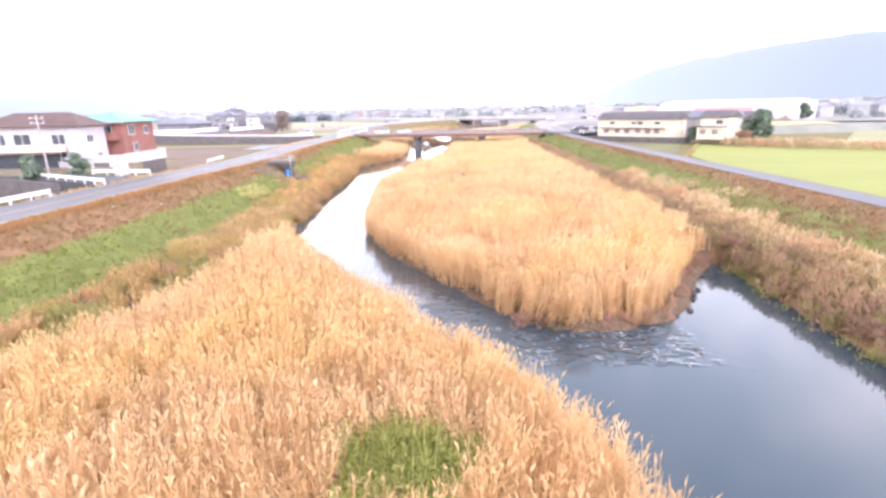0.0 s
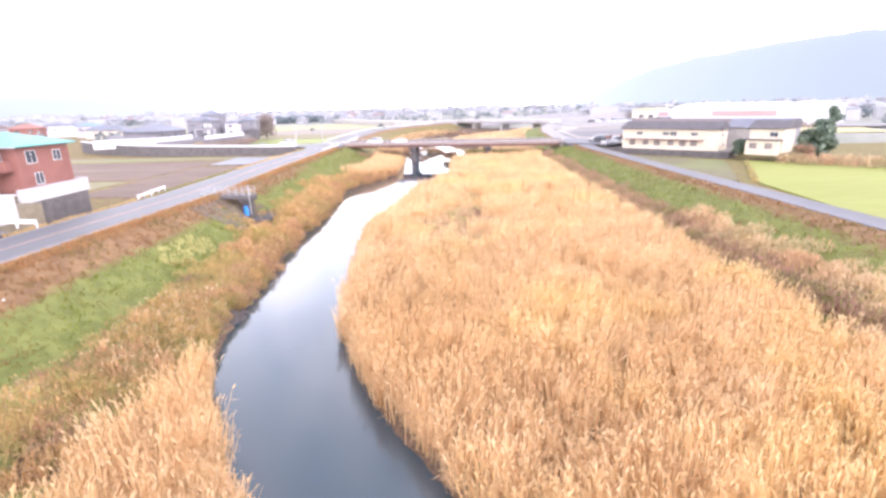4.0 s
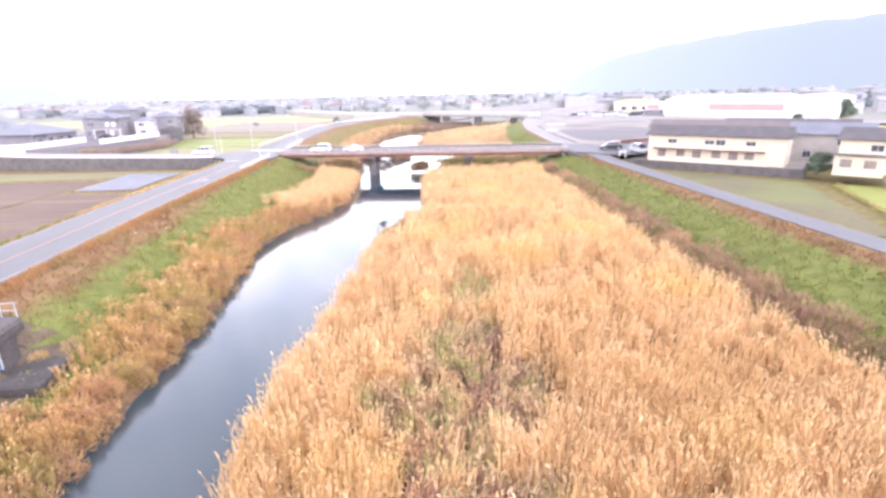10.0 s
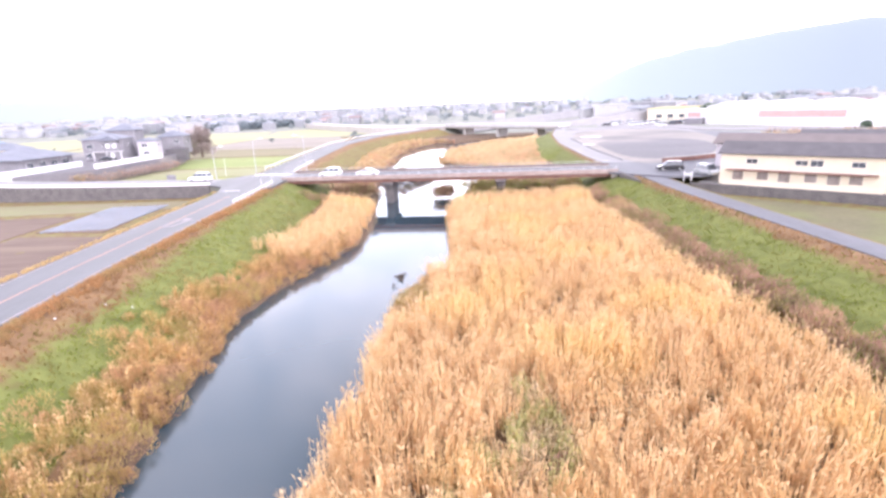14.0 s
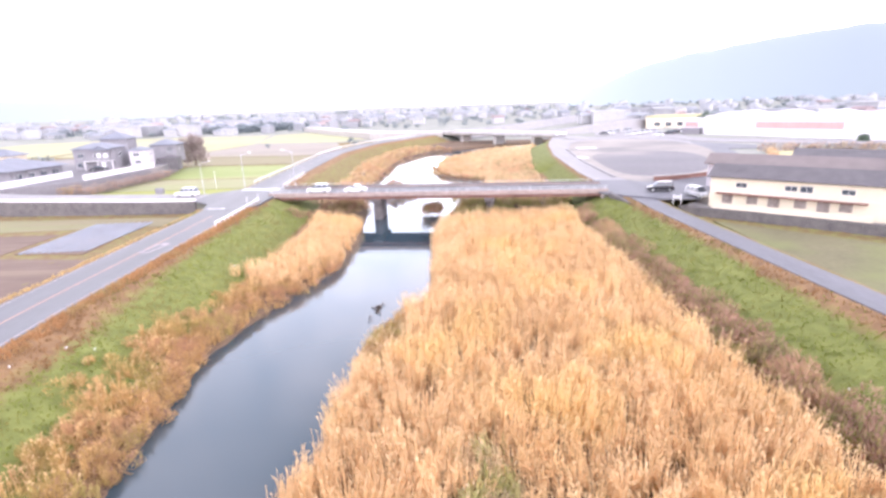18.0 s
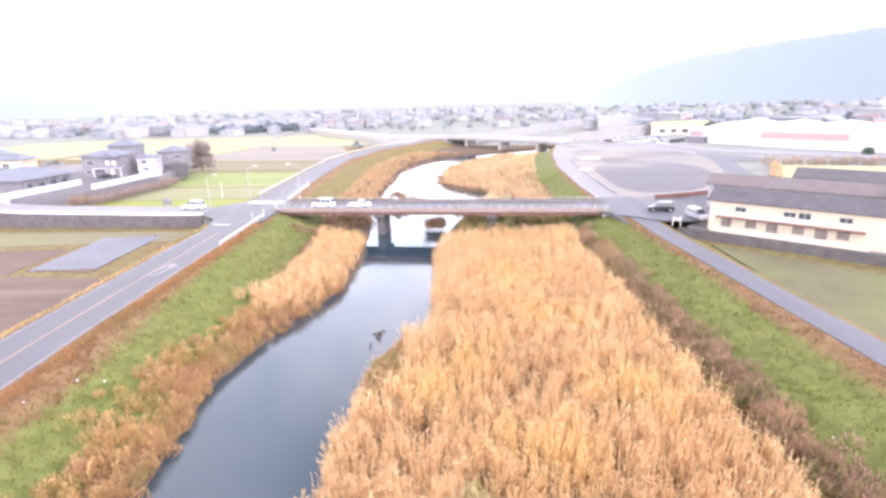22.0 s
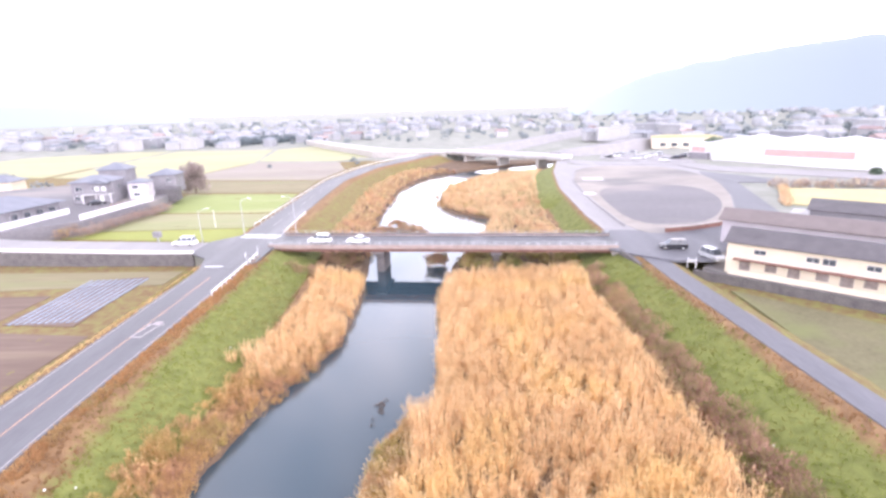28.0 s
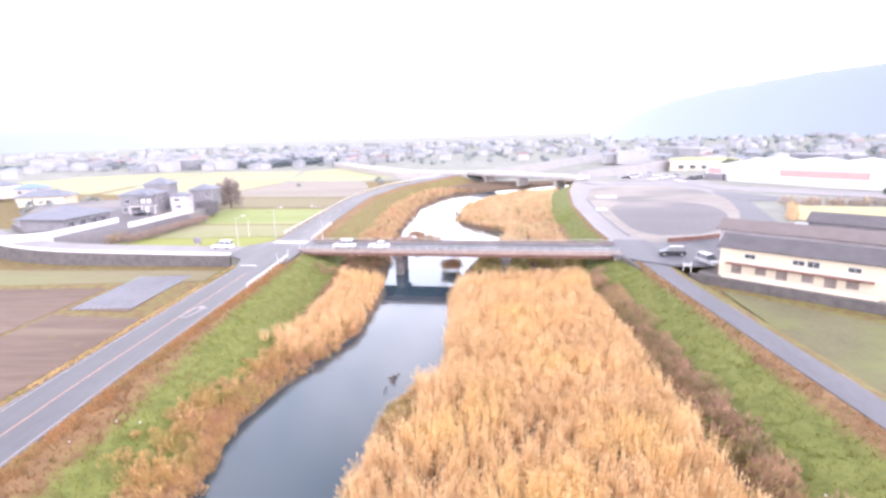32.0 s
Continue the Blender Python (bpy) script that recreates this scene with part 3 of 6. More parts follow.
def window(parent, x, z, w, h, side, wd, dd, glass=None):
    """A window with frame and pane in the wall of that side: s, n (along x), e, w (along y)."""
    t = {"s": pose(x, -dd / 2, z), "n": pose(x, dd / 2, z, 0, 0, 180), "e": pose(wd / 2, x, z, 0, 0, 90), "w": pose(-wd / 2, x, z, 0, 0, -90)}[side]
    bm = bmesh.new()
    for a in ((-w / 2 - 0.06, w / 2 + 0.06, h, h + 0.07), (-w / 2 - 0.06, w / 2 + 0.06, -0.09, 0), (-w / 2 - 0.06, -w / 2, 0, h), (w / 2, w / 2 + 0.06, 0, h), (-0.03, 0.03, 0, h)):
        box(bm, a[0], a[1], -0.07, 0.02, a[2], a[3])
    bm.transform(t)
    win = part("window", bm, FRAME, parent)
    bm = boxed(-w / 2, w / 2, -0.03, 0.02, 0, h)
    bm.transform(t)
    part("pane", bm, GLASS, win)
    return win


def house(name, x, y, z, turn, w, d, h, wall, roof, label, windows=(), rise=1.8, gable=False, over=0.6, group="", category="house"):
    e = thing(name, x, y, z, turn, label, category, group)
    part("wall", boxed(-w / 2, w / 2, -d / 2, d / 2, -0.3, h, bevel=0.03), wall, e)
    part("roof", hip_roof(bmesh.new(), w, d, h + 0.12, rise, over, gable=gable), roof, e)
    if gable:
        bm = bmesh.new()
        for s in (-1, 1):
            a = [bm.verts.new((s * (w / 2 - 0.02 + k), yy, zz)) for k in (0, -0.2) for yy, zz in ((-d / 2, h - 0.02), (d / 2, h - 0.02), (0, h + rise * d / (d + 2 * over)))]
            bm.faces.new(a[:3])
            bm.faces.new(a[5:2:-1])
            for i in range(3):
                j = (i + 1) % 3
                bm.faces.new((a[i], a[j], a[3 + j], a[3 + i]))
        bmesh.ops.recalc_face_normals(bm, faces=bm.faces)
        part("gable_wall", bm, wall, e)
    for side, wx, wz, ww, wh in windows:
        window(e, wx, wz, ww, wh, side, w, d)
    return e


# ---- reeds ----
def scatter(name, xy, z, size, mats, blades, seed, lean=0.25, width=0.035, plume=0.5, label="", leaf=1, sway=0.0):
    """Tufts of thin blades with plumes, joined: one blade is two triangles, with leaves and a plume."""
    rng = np.random.default_rng(seed)
    n = len(xy) * blades
    base = np.repeat(np.c_[xy, z], blades, 0)
    base[:, :2] += rng.normal(0, 0.22, (n, 2)) * np.repeat(size, blades)[:, None] / 2.2
    tall = np.repeat(size, blades) * rng.uniform(0.72, 1.1, n)
    turn = rng.uniform(0, 2 * np.pi, n)
    out = np.abs(rng.normal(0, lean, n))
    drift = np.repeat(np.array([(noise.noise((x * 0.35, y * 0.35, 7)), noise.noise((x * 0.35, y * 0.35, 17))) for x, y in xy]), blades, 0) * sway
    tip = base + np.c_[np.cos(turn) * out * tall, np.sin(turn) * out * tall, 0 * tall] + np.c_[drift * tall[:, None], tall * np.sqrt(np.clip(1 - out**2, 0.2, 1))]
    face = rng.uniform(0, np.pi, n)
    side = np.c_[np.cos(face), np.sin(face), 0 * face] * width * rng.uniform(0.7, 1.5, (n, 1))
    verts, faces, index = [], [], []
    count = 0

    def add(pts, tris, mat):
        nonlocal count
        p = np.stack(pts, 1)
        k = len(pts)
        verts.append(p.reshape(-1, 3))
        ids = count + np.arange(len(p))[:, None] * k
        for t in tris:
            faces.append(ids + np.array(t)[None])
            index.append(np.full(len(p), mat))
        count += p.size // 3

    add([base - side, base + side, tip + side * 0.4, tip - side * 0.4], [(0, 1, 2), (0, 2, 3)], 0)
    for j in range(leaf):
        t0 = rng.uniform(0.3, 0.8, (n, 1))
        root = base + (tip - base) * t0
        a = rng.uniform(0, 2 * np.pi, n)
        reach = np.c_[np.cos(a), np.sin(a), rng.uniform(-0.5, 0.7, n)] * (tall * rng.uniform(0.16, 0.3, n))[:, None]
        wide = np.c_[-np.sin(a), np.cos(a), 0 * a] * width * 1.3
        add([root - wide, root + wide, root + reach], [(0, 1, 2)], 0)
    if plume:
        top = rng.random(n) < plume
        t = tip[top]
        up = (tip - base)[top]
        up = up / np.linalg.norm(up, axis=1)[:, None]
        droop = np.c_[np.cos(turn), np.sin(turn), 0 * turn][top] * 0.12
        s = side[top] * 1.5
        length = 0.11 * tall[top][:, None]
        add([t - up * length * 0.4, t + s + up * length * 0.3, t + up * length + droop, t - s + up * length * 0.3], [(0, 1, 2), (0, 2, 3)], 1)
    ob = from_arrays(name, np.concatenate(verts), np.concatenate(faces), mats, np.concatenate(index))
    return tagged(ob, label, "reeds", kind="stuff")


def zone_points(x0, x1, y0, y1, per, seed, inside):
    rng = np.random.default_rng(seed)
    n = int((x1 - x0) * (y1 - y0) * per)
    p = np.c_[rng.uniform(x0, x1, n), rng.uniform(y0, y1, n)]
    return p[[bool(inside(x, y)) for x, y in p]]


def ground_z(p):
    return np.array([height(x, y) for x, y in p])


def on_isle(x, y):
    return y > -151.2 and water_r(y) + 0.1 < x < (isle_r(y) - 1.5 if y < -137 else 36.2) and y < -9


def on_left(x, y):
    near = y < -112
    if -130 < y < -112:
        return False
    lo = -2.6 - max(0, -150 - y) * 0.3 + 1.5 * noise.noise((y * 0.2, 3.0, 1)) if near else water_l(y) - (8.5 if y > -43 else 4.4) + 1.6 * noise.noise((y * 0.16, 9.0, 2))
    return lo < x < water_l(y) - 0.2


rng = np.random.default_rng(5)


def swell(p, low, high, seed):
    """Heights that rise and fall gently over the bed."""
    r = np.random.default_rng(seed)
    wave = np.array([noise.noise((x * 0.13, y * 0.13, 0.3)) for x, y in p])
    tuft = np.array([noise.noise((x * 1.3, y * 1.3, 5.3)) for x, y in p])
    return np.clip(low + (high - low) * (0.5 + 0.75 * wave), low * 0.8, high * 1.1) * (1 + 0.16 * tuft) * r.uniform(0.86, 1.08, len(p))


def bare_patch(x, y):
    """Openings in the bed where shorter, greener plants stand."""
    if noise.noise((x * 0.8, y * 0.5, 21)) > 0.38:
        return False
    return ((x - 12.6) / 4.8) ** 2 + ((y + 97) / 12) ** 2 < 1 + 1.6 * noise.noise((x * 0.3, y * 0.3, 0)) or ((x - 15.2) / 2.3) ** 2 + ((y + 80.5) / 4.5) ** 2 < 1 + noise.noise((x * 0.5, y * 0.5, 2))


def low_edge(x, y):
    return ((x - 6.6) / 2.7) ** 2 + ((y + 58) / 8) ** 2 < 1


def green_patch(x, y):
    return ((x - 13.2) / 2.6) ** 2 + ((y + 166.0) / 2.2) ** 2 < 1 + 0.8 * noise.noise((x * 0.6, y * 0.6, 5))


p = zone_points(-2, 37, -151, -95, 4.4, 1, lambda x, y: on_isle(x, y) and not bare_patch(x, y))
scatter("reed_bed", p, ground_z(p), swell(p, 1.9, 2.7, 5), [REED, PLUME], 13, 11, label="dense golden bed of dry reeds on a river island", leaf=2, width=0.02, lean=0.13, sway=0.35)
p = zone_points(-2, 37, -95, -9, 2.8, 2, lambda x, y: on_isle(x, y) and not bare_patch(x, y) and not low_edge(x, y))
scatter("reed_bed", p, ground_z(p), swell(p, 1.9, 2.7, 6), [REED, PLUME], 11, 12, label="dense golden bed of dry reeds on a river island", leaf=2, width=0.026, lean=0.13, sway=0.3)
p = zone_points(-20, 27, -186, -112, 5.0, 3, lambda x, y: on_left(x, y) and not green_patch(x, y))
scatter("reed_bed", p, ground_z(p), swell(p, 1.7, 2.6, 7), [REED, PLUME], 13, 13, label="dense golden bed of dry reeds on the river bank", leaf=3, width=0.017, lean=0.13, sway=0.4)
p = zone_points(-18, 5, -112, -8, 2.6, 4, lambda x, y: on_left(x, y) and (y > -44 or noise.noise((x * 0.3, y * 0.3, 11)) > -0.25))
for upper, mats, label in ((True, [REED, PLUME], "golden reeds beside the water below the bridge"), (False, [SCRUB, REED], "golden reeds and scrub along the water")):
    q = p[(p[:, 1] > -46) == upper]
    scatter("reed_bed", q, ground_z(q), (1.8 if upper else 1.1) * np.random.default_rng(8).uniform(0.8, 1.2, len(q)), mats, 10, 14 + upper, label=label, leaf=2, width=0.03, lean=0.18)
p = zone_points(5, 18, -112, -66, 3.6, 31, lambda x, y: on_isle(x, y) and bare_patch(x, y))
for share, mats, seed, label in ((0, [HERB, PLUME], 15, "short pale dead stalks in a gap of the reeds"), (1, [BRAMBLE, HERB], 18, "dark brown stalks in a gap of the reeds"), (2, [PALE_GRASS, HERB], 19, "olive herbs in a gap of the reeds")):
    kind_of = np.array([0 if noise.noise((x * 0.8, y * 0.6, 31)) > 0.05 else 1 + (noise.noise((x * 0.6, y * 0.6, 41)) + (0.35 if y > -88 else 0) > 0.0) for x, y in p])
    q = p[kind_of == share]
    scatter("low_herbs", q, ground_z(q), swell(q, 1.3, 2.1, 9) * (1 if share == 0 else 0.95), mats, 12, seed, label=label, leaf=2, width=0.035, lean=0.3, plume=0.4, sway=0.5)
p = zone_points(3, 10, -67, -49, 5.0, 33, lambda x, y: on_isle(x, y) and low_edge(x, y))
scatter("low_sedge", p, ground_z(p), swell(p, 1.0, 1.6, 12), [SCRUB, HERB], 12, 17, label="low golden sedge on the island's edge", leaf=2, width=0.035, lean=0.3, sway=0.5)
p = zone_points(9, 18, -170, -161, 8.0, 32, green_patch)
scatter("low_herbs", p, ground_z(p), swell(p, 1.3, 1.9, 10), [FRESH, GRASS], 12, 16, label="patch of green herbs among the reeds", leaf=3, width=0.03, lean=0.4)


def red_patch(x, y):
    return ((x - 5.3) / 2.0) ** 2 + ((y + 144.5) / 1.5) ** 2 < 1 + 0.9 * noise.noise((x * 0.7, y * 0.7, 8))


p = zone_points(1, 9, -148, -141, 6.0, 34, lambda x, y: red_patch(x, y) and x < water_l(y) - 0.5)
scatter("dead_weeds", p, ground_z(p), swell(p, 1.7, 2.3, 13), [BRAMBLE, HERB], 12, 35, label="red-brown dead weeds among the reeds", leaf=3, width=0.025, lean=0.3, plume=0.3)
p = zone_points(-16, 1, -190, -112, 3.4, 36, lambda x, y: road_l(y) + HALF_L + 10.4 + 0.8 * noise.noise((y * 0.3, 4.0, 3)) < x < min(-1.6, water_l(y) - 0.6))
for share, mats, seed, label in ((0, [SCRUB, HERB], 37, "golden grasses between the slope and the reeds"), (1, [GREEN_SCRUB, SCRUB], 38, "olive herbs between the slope and the reeds"), (2, [BRAMBLE, SCRUB], 39, "dark brown weeds between the slope and the reeds")):
    kind_of = np.array([0 if noise.noise((x * 0.22, y * 0.14, 51)) > 0.0 else (2 if noise.noise((x * 0.3, y * 0.3, 61)) > 0.25 else 1) for x, y in p])
    q = p[kind_of == share]
    scatter("mixed_herbs", q, ground_z(q), swell(q, 0.7, 1.3, 14), mats, 12, seed, label=label, leaf=3, width=0.022, lean=0.35, plume=0.3, sway=0.4)


# ---- grass on the banks ----
def on_slope_left(x, y):
    c = road_l(y) + HALF_L
    return c + 0.5 < x < c + (10 if y > -112 else 10.5) and x < water_l(y) - 3


def on_slope_right(x, y):
    return 39.5 < x < road_r(y) - HALF_R - 0.3


def cover(p, dry_first):
    """Which of the tufts are dry: those high on the slope, and by patches."""
    keep = []
    for x, y in p:
        z, soil, brown, green = heights(np.array([x]), y)
        keep.append(0.5 - green[0] + 0.55 * noise.noise((x * 0.12, y * 0.09, 3)) + 0.5 * noise.noise((x * 0.5, y * 0.4, 8)) + 0.25 * noise.noise((x * 3, y * 3, 5)) > 0)
    return np.array(keep) == dry_first


for dry, mats, name, label, seed in ((True, [DRY_GRASS, SCRUB], "dry_grass", "tawny dry grass on the levee slopes", 41), (False, [GRASS, DRY_GRASS], "green_grass", "short green grass on the levee slopes", 42)):
    a = zone_points(-22, -9, -190, -8, 8, seed, on_slope_left)
    b = zone_points(39, 51, -190, -12, 7, seed + 9, on_slope_right)
    p = np.concatenate([a, b])
    p = p[cover(p, dry)]
    ob = scatter(name, p, ground_z(p) - 0.02, np.random.default_rng(seed).uniform(0.14, 0.34 if dry else 0.2, len(p)), mats, 9, seed, lean=0.6, width=0.026, plume=0.0, leaf=0, label=label)
    ob["category"] = "grass"
p = zone_points(-22.6, -18.0, -190, -14, 22, 51, lambda x, y: 0.1 < x - road_l(y) - HALF_L < 1.5 + 0.5 * noise.noise((x, y * 0.2, 1)))
ob = scatter("verge_grass", p, ground_z(p) - 0.02, np.random.default_rng(53).uniform(0.2, 0.42, len(p)), [RUSTY_GRASS, SCRUB], 9, 54, lean=0.5, width=0.022, plume=0.15, leaf=0, label="continuous fringe of rust-orange grass beside the road")
ob["category"] = "grass"
p = zone_points(-37, -27, -190, -14, 7, 52, lambda x, y: 0.2 < road_l(y) - HALF_L - x < 4.8)
for low, mats, name, label, seed in ((True, [STRAW_GRASS, DRY_GRASS], "verge_grass", "straw-coloured grass on the road's field side", 55), (False, [GRASS, STRAW_GRASS], "verge_grass", "olive grass on the road's field side", 56)):
    q = p[np.array([(noise.noise((float(road_l(y)) - x, y * 0.03, 4)) * 0.9 + 0.3 * noise.noise((x * 0.5, y * 0.3, 6)) > -0.08) == low for x, y in p])]
    ob = scatter(name, q, ground_z(q) - 0.02, np.random.default_rng(seed).uniform(0.18, 0.42, len(q)), mats, 9, seed, lean=0.5, width=0.025, plume=0.1, leaf=0, label=label)
    ob["category"] = "grass"
p = zone_points(-19, -10, -118, -104, 8, 57, lambda x, y: ((x + 14.0 - 0.12 * (y + 111)) / 1.5) ** 2 + ((y + 111) / 4.4) ** 2 < 1 + 0.9 * noise.noise((x * 0.5, y * 0.5, 2)))
ob = scatter("pale_grass", p, ground_z(p) - 0.02, np.random.default_rng(58).uniform(0.3, 0.6, len(p)), [PALE_GRASS, GRASS], 12, 59, lean=0.6, width=0.022, plume=0.2, leaf=0, label="patch of pale yellow-green grass on the bank")
ob["category"] = "grass"


# ---- guard rails, poles, walls ----
def rail_fence(name, points, label, height_=0.75, gap=2.2, mat=None, beam=0.22, base=None, group=""):
    """A guard rail along plan points: each post, and each beam between two posts."""
    mat = mat or WHITE_STEEL
    x0, y0, z0 = points[0]
    e = thing(name, x0, y0, z0, 0, label, "guard rail", group)
    for a, b in zip(points, points[1:]):
        a, b = Vector(a) - Vector((x0, y0, z0)), Vector(b) - Vector((x0, y0, z0))
        n = max(1, round((b - a).length / gap))
        turn = math.atan2((b - a).y, (b - a).x)
        for k in range(n + 1):
            p = a.lerp(b, k / n)
            bm = boxed(-0.06, 0.06, -0.06, 0.06, -0.15, height_)
            bm.transform(Matrix.Translation(p) @ Matrix.Rotation(turn, 4, "Z"))
            part("post", bm, mat, e)
        bm = boxed(0, (b - a).length, -0.09, -0.055, height_ - beam - 0.02, height_ - 0.02, bevel=0.01)
        bm.transform(Matrix.Translation(a) @ (b - a).to_track_quat("X", "Z").to_matrix().to_4x4())
        part("beam", bm, mat, e)
    return e


def street_lamp(x, y, z, h, turn, label):
    e = thing("street_lamp", x, y, z, turn, label, "street lamp")
    part("pole", rodded((0, 0, -0.2), (0, 0, h), 0.09, 0.05), GREY_STEEL, e)
    part("arm", rodded((0, 0, h - 0.1), (1.6, 0, h + 0.35), 0.035), GREY_STEEL, e)
    part("lamp_head", boxed(1.5, 2.2, -0.13, 0.13, h + 0.28, h + 0.42, bevel=0.04), WHITE_STEEL, e)
    part("base_plate", boxed(-0.18, 0.18, -0.18, 0.18, -0.05, 0.04), GREY_STEEL, e)
    return e


def utility_pole(x, y, z, h, label="grey concrete utility pole with crossarms"):
    e = thing("utility_pole", x, y, z, 20, label, "utility pole")
    part("pole", rodded((0, 0, -0.3), (0, 0, h), 0.16, 0.1), CONCRETE, e)
    for k in range(2):
        part("crossarm", boxed(-0.9, 0.9, -0.05, 0.05, h - 0.5 - k * 0.7, h - 0.4 - k * 0.7), GREY_STEEL, e)
        for o in (-0.7, 0.7):
            part("insulator", rodded((o, 0, h - 0.4 - k * 0.7), (o, 0, h - 0.22 - k * 0.7), 0.05), WHITE_STEEL, e)
    return e


def wall_run(name, points, z0, z1, thick, mat, label, category="wall", cap=None, kind=""):
    """A wall along plan points with a coping stone on top."""
    e = thing(name, points[0][0], points[0][1], z0, 0, label, category, kind=kind)
    ox, oy = points[0]
    for (ax, ay), (bx, by) in zip(points, points[1:]):
        a, d = Vector((ax - ox, ay - oy, 0)), Vector((bx - ax, by - ay, 0))
        m = Matrix.Translation(a) @ Matrix.Rotation(math.atan2(d.y, d.x), 4, "Z")
        n = max(1, round(d.length / 6))
        for k in range(n):
            bm = boxed(k * d.length / n, (k + 1) * d.length / n - 0.02, -thick / 2, thick / 2, -0.3, z1 - z0 - 0.12, bevel=0.012)
            bm.transform(m)
            part("panel", bm, mat, e)
        bm = boxed(0, d.length, -thick / 2 - 0.06, thick / 2 + 0.06, z1 - z0 - 0.12, z1 - z0, bevel=0.02)
        bm.transform(m)
        part("coping", bm, cap or mat, e)
    return e


def slab(name, points, z, mat, label, thick=0.3, category="", kind="structure"):
    return tagged(link_mesh(name, solid(bmesh.new(), points, z - thick, z), mat), label, category or name.replace("_", " "), kind=kind)


# ---- roads and markings ----
def side_y(x):
    return -1.0 - 0.085 * (x + 36) + (0.0075 * (x + 70) ** 2 if x < -70 else 0)


def side_z(x, y=0):
    return LEVEE_L + 0.05 + max(0, -45 - x) * 0.017


def side_band(o0, o1, x0, x1, dz):
    xs = np.linspace(x0, x1, 24)
    return [(x, side_y(x) + o0) for x in xs] + [(x, side_y(x) + o1) for x in xs[::-1]]


tagged(link_mesh("side_road", solid(bmesh.new(), side_band(-3.6, 4.0, -29.3, -122, 0), lambda x, y: side_z(x) - 0.3, side_z), LANE), "pale asphalt side road held up by a dark wall", "road", kind="structure")
tagged(link_mesh("side_road_bank", solid(bmesh.new(), side_band(-3.9, 10.0, -33.5, -122, 0), 2.6, lambda x, y: side_z(x) - (0.06 if y < side_y(x) + 4.4 else 2.0)), GROUND), "earth bank of dry grass under the side road", "bank", kind="structure")
bm = solid(bmesh.new(), side_band(-4.3, -3.85, -35.5, -122, 0), 2.4, lambda x, y: side_z(x) + 0.0)
tagged(link_mesh("wall_side_road", bm, CONCRETE_DARK), "dark weathered concrete retaining wall below the side road", "retaining wall", kind="structure")
bm = solid(bmesh.new(), side_band(-4.4, -3.75, -35.5, -122, 0), lambda x, y: side_z(x) + 0.004, lambda x, y: side_z(x) + 0.4)
tagged(link_mesh("wall_side_road_kerb", bm, WHITE_WALL), "pale concrete kerb on top of the retaining wall", "kerb", kind="structure")
corner = [(-29.4, -16), (-31.5, -9), (-36, -4.9), (-36, 3.4), (-31, 9), (-29.5, 14), (-24, 14), (-21, 6), (-21, -12), (-24, -16)]
slab("crossing", corner, LEVEE_L + 0.075, ASPHALT, "asphalt crossing where the side road and the bridge meet the levee road", 0.3, "road")


def dashes(name, centre, offset, width, y0, y1, dash, gap, z, mat, label):
    e = thing(name, float(centre(y0)), y0, z, 0, label, "road marking")
    y = y0
    while y < y1:
        bm = strip(bmesh.new(), centre, offset - width / 2, offset + width / 2, y, min(y + dash, y1), 4, 0.0, 0.012)
        bm.transform(Matrix.Translation((-float(centre(y0)), -y0, 0)))
        part("dash", bm, mat, e)
        y += dash + gap
    return e


ROAD_TOP = LEVEE_L + 0.06
dashes("centre_line", road_l, 0.0, 0.13, -200, -20, 60, 0.02, ROAD_TOP + 0.014, PAINT_ORANGE, "worn orange centre line along the levee road")
dashes("centre_line", road_l, 0.0, 0.13, 18, 190, 6, 6, ROAD_TOP + 0.014, PAINT_FADED, "worn white dashed centre line along the levee road")
dashes("edge_line", road_l, -3.35, 0.13, -200, -20, 90, 0.02, ROAD_TOP + 0.014, PAINT_FADED, "worn white edge line along the levee road")
dashes("edge_line", road_l, 3.35, 0.13, -200, -14, 90, 0.02, ROAD_TOP + 0.014, PAINT_FADED, "worn white edge line along the levee road")
stop = thing("stop_line", -27.6, -14.2, LEVEE_L + 0.089, -4, "white stop line painted before the crossing", "road marking")
part("bar", boxed(-1.6, 1.6, -0.22, 0.22, -0.012, 0), PAINT_WHITE, stop)
zebra = thing("zebra_crossing", -26.8, 7.0, LEVEE_L + 0.089, -10, "white zebra crossing over the levee road", "road marking")
for k in range(9):
    part("stripe", boxed(-3.9 + k * 0.95, -3.4 + k * 0.95, -1.5, 1.5, -0.012, 0), PAINT_WHITE, zebra)
sign = thing("diamond_marking", -24.4, -39.8, ROAD_TOP + 0.016, -8, "worn white arrow outline painted on the road", "road marking")
for k, (x0, x1, y0, y1) in enumerate(((-0.75, 0.75, -2.4, -2.1), (-0.75, -0.5, -2.1, 1.2), (0.5, 0.75, -2.1, 1.2), (-1.2, 1.2, 1.2, 1.5), (-0.5, 0.5, 1.5, 2.3))):
    part("stroke", boxed(x0, x1, y0, y1, -0.012, 0), PAINT_FADED, sign)

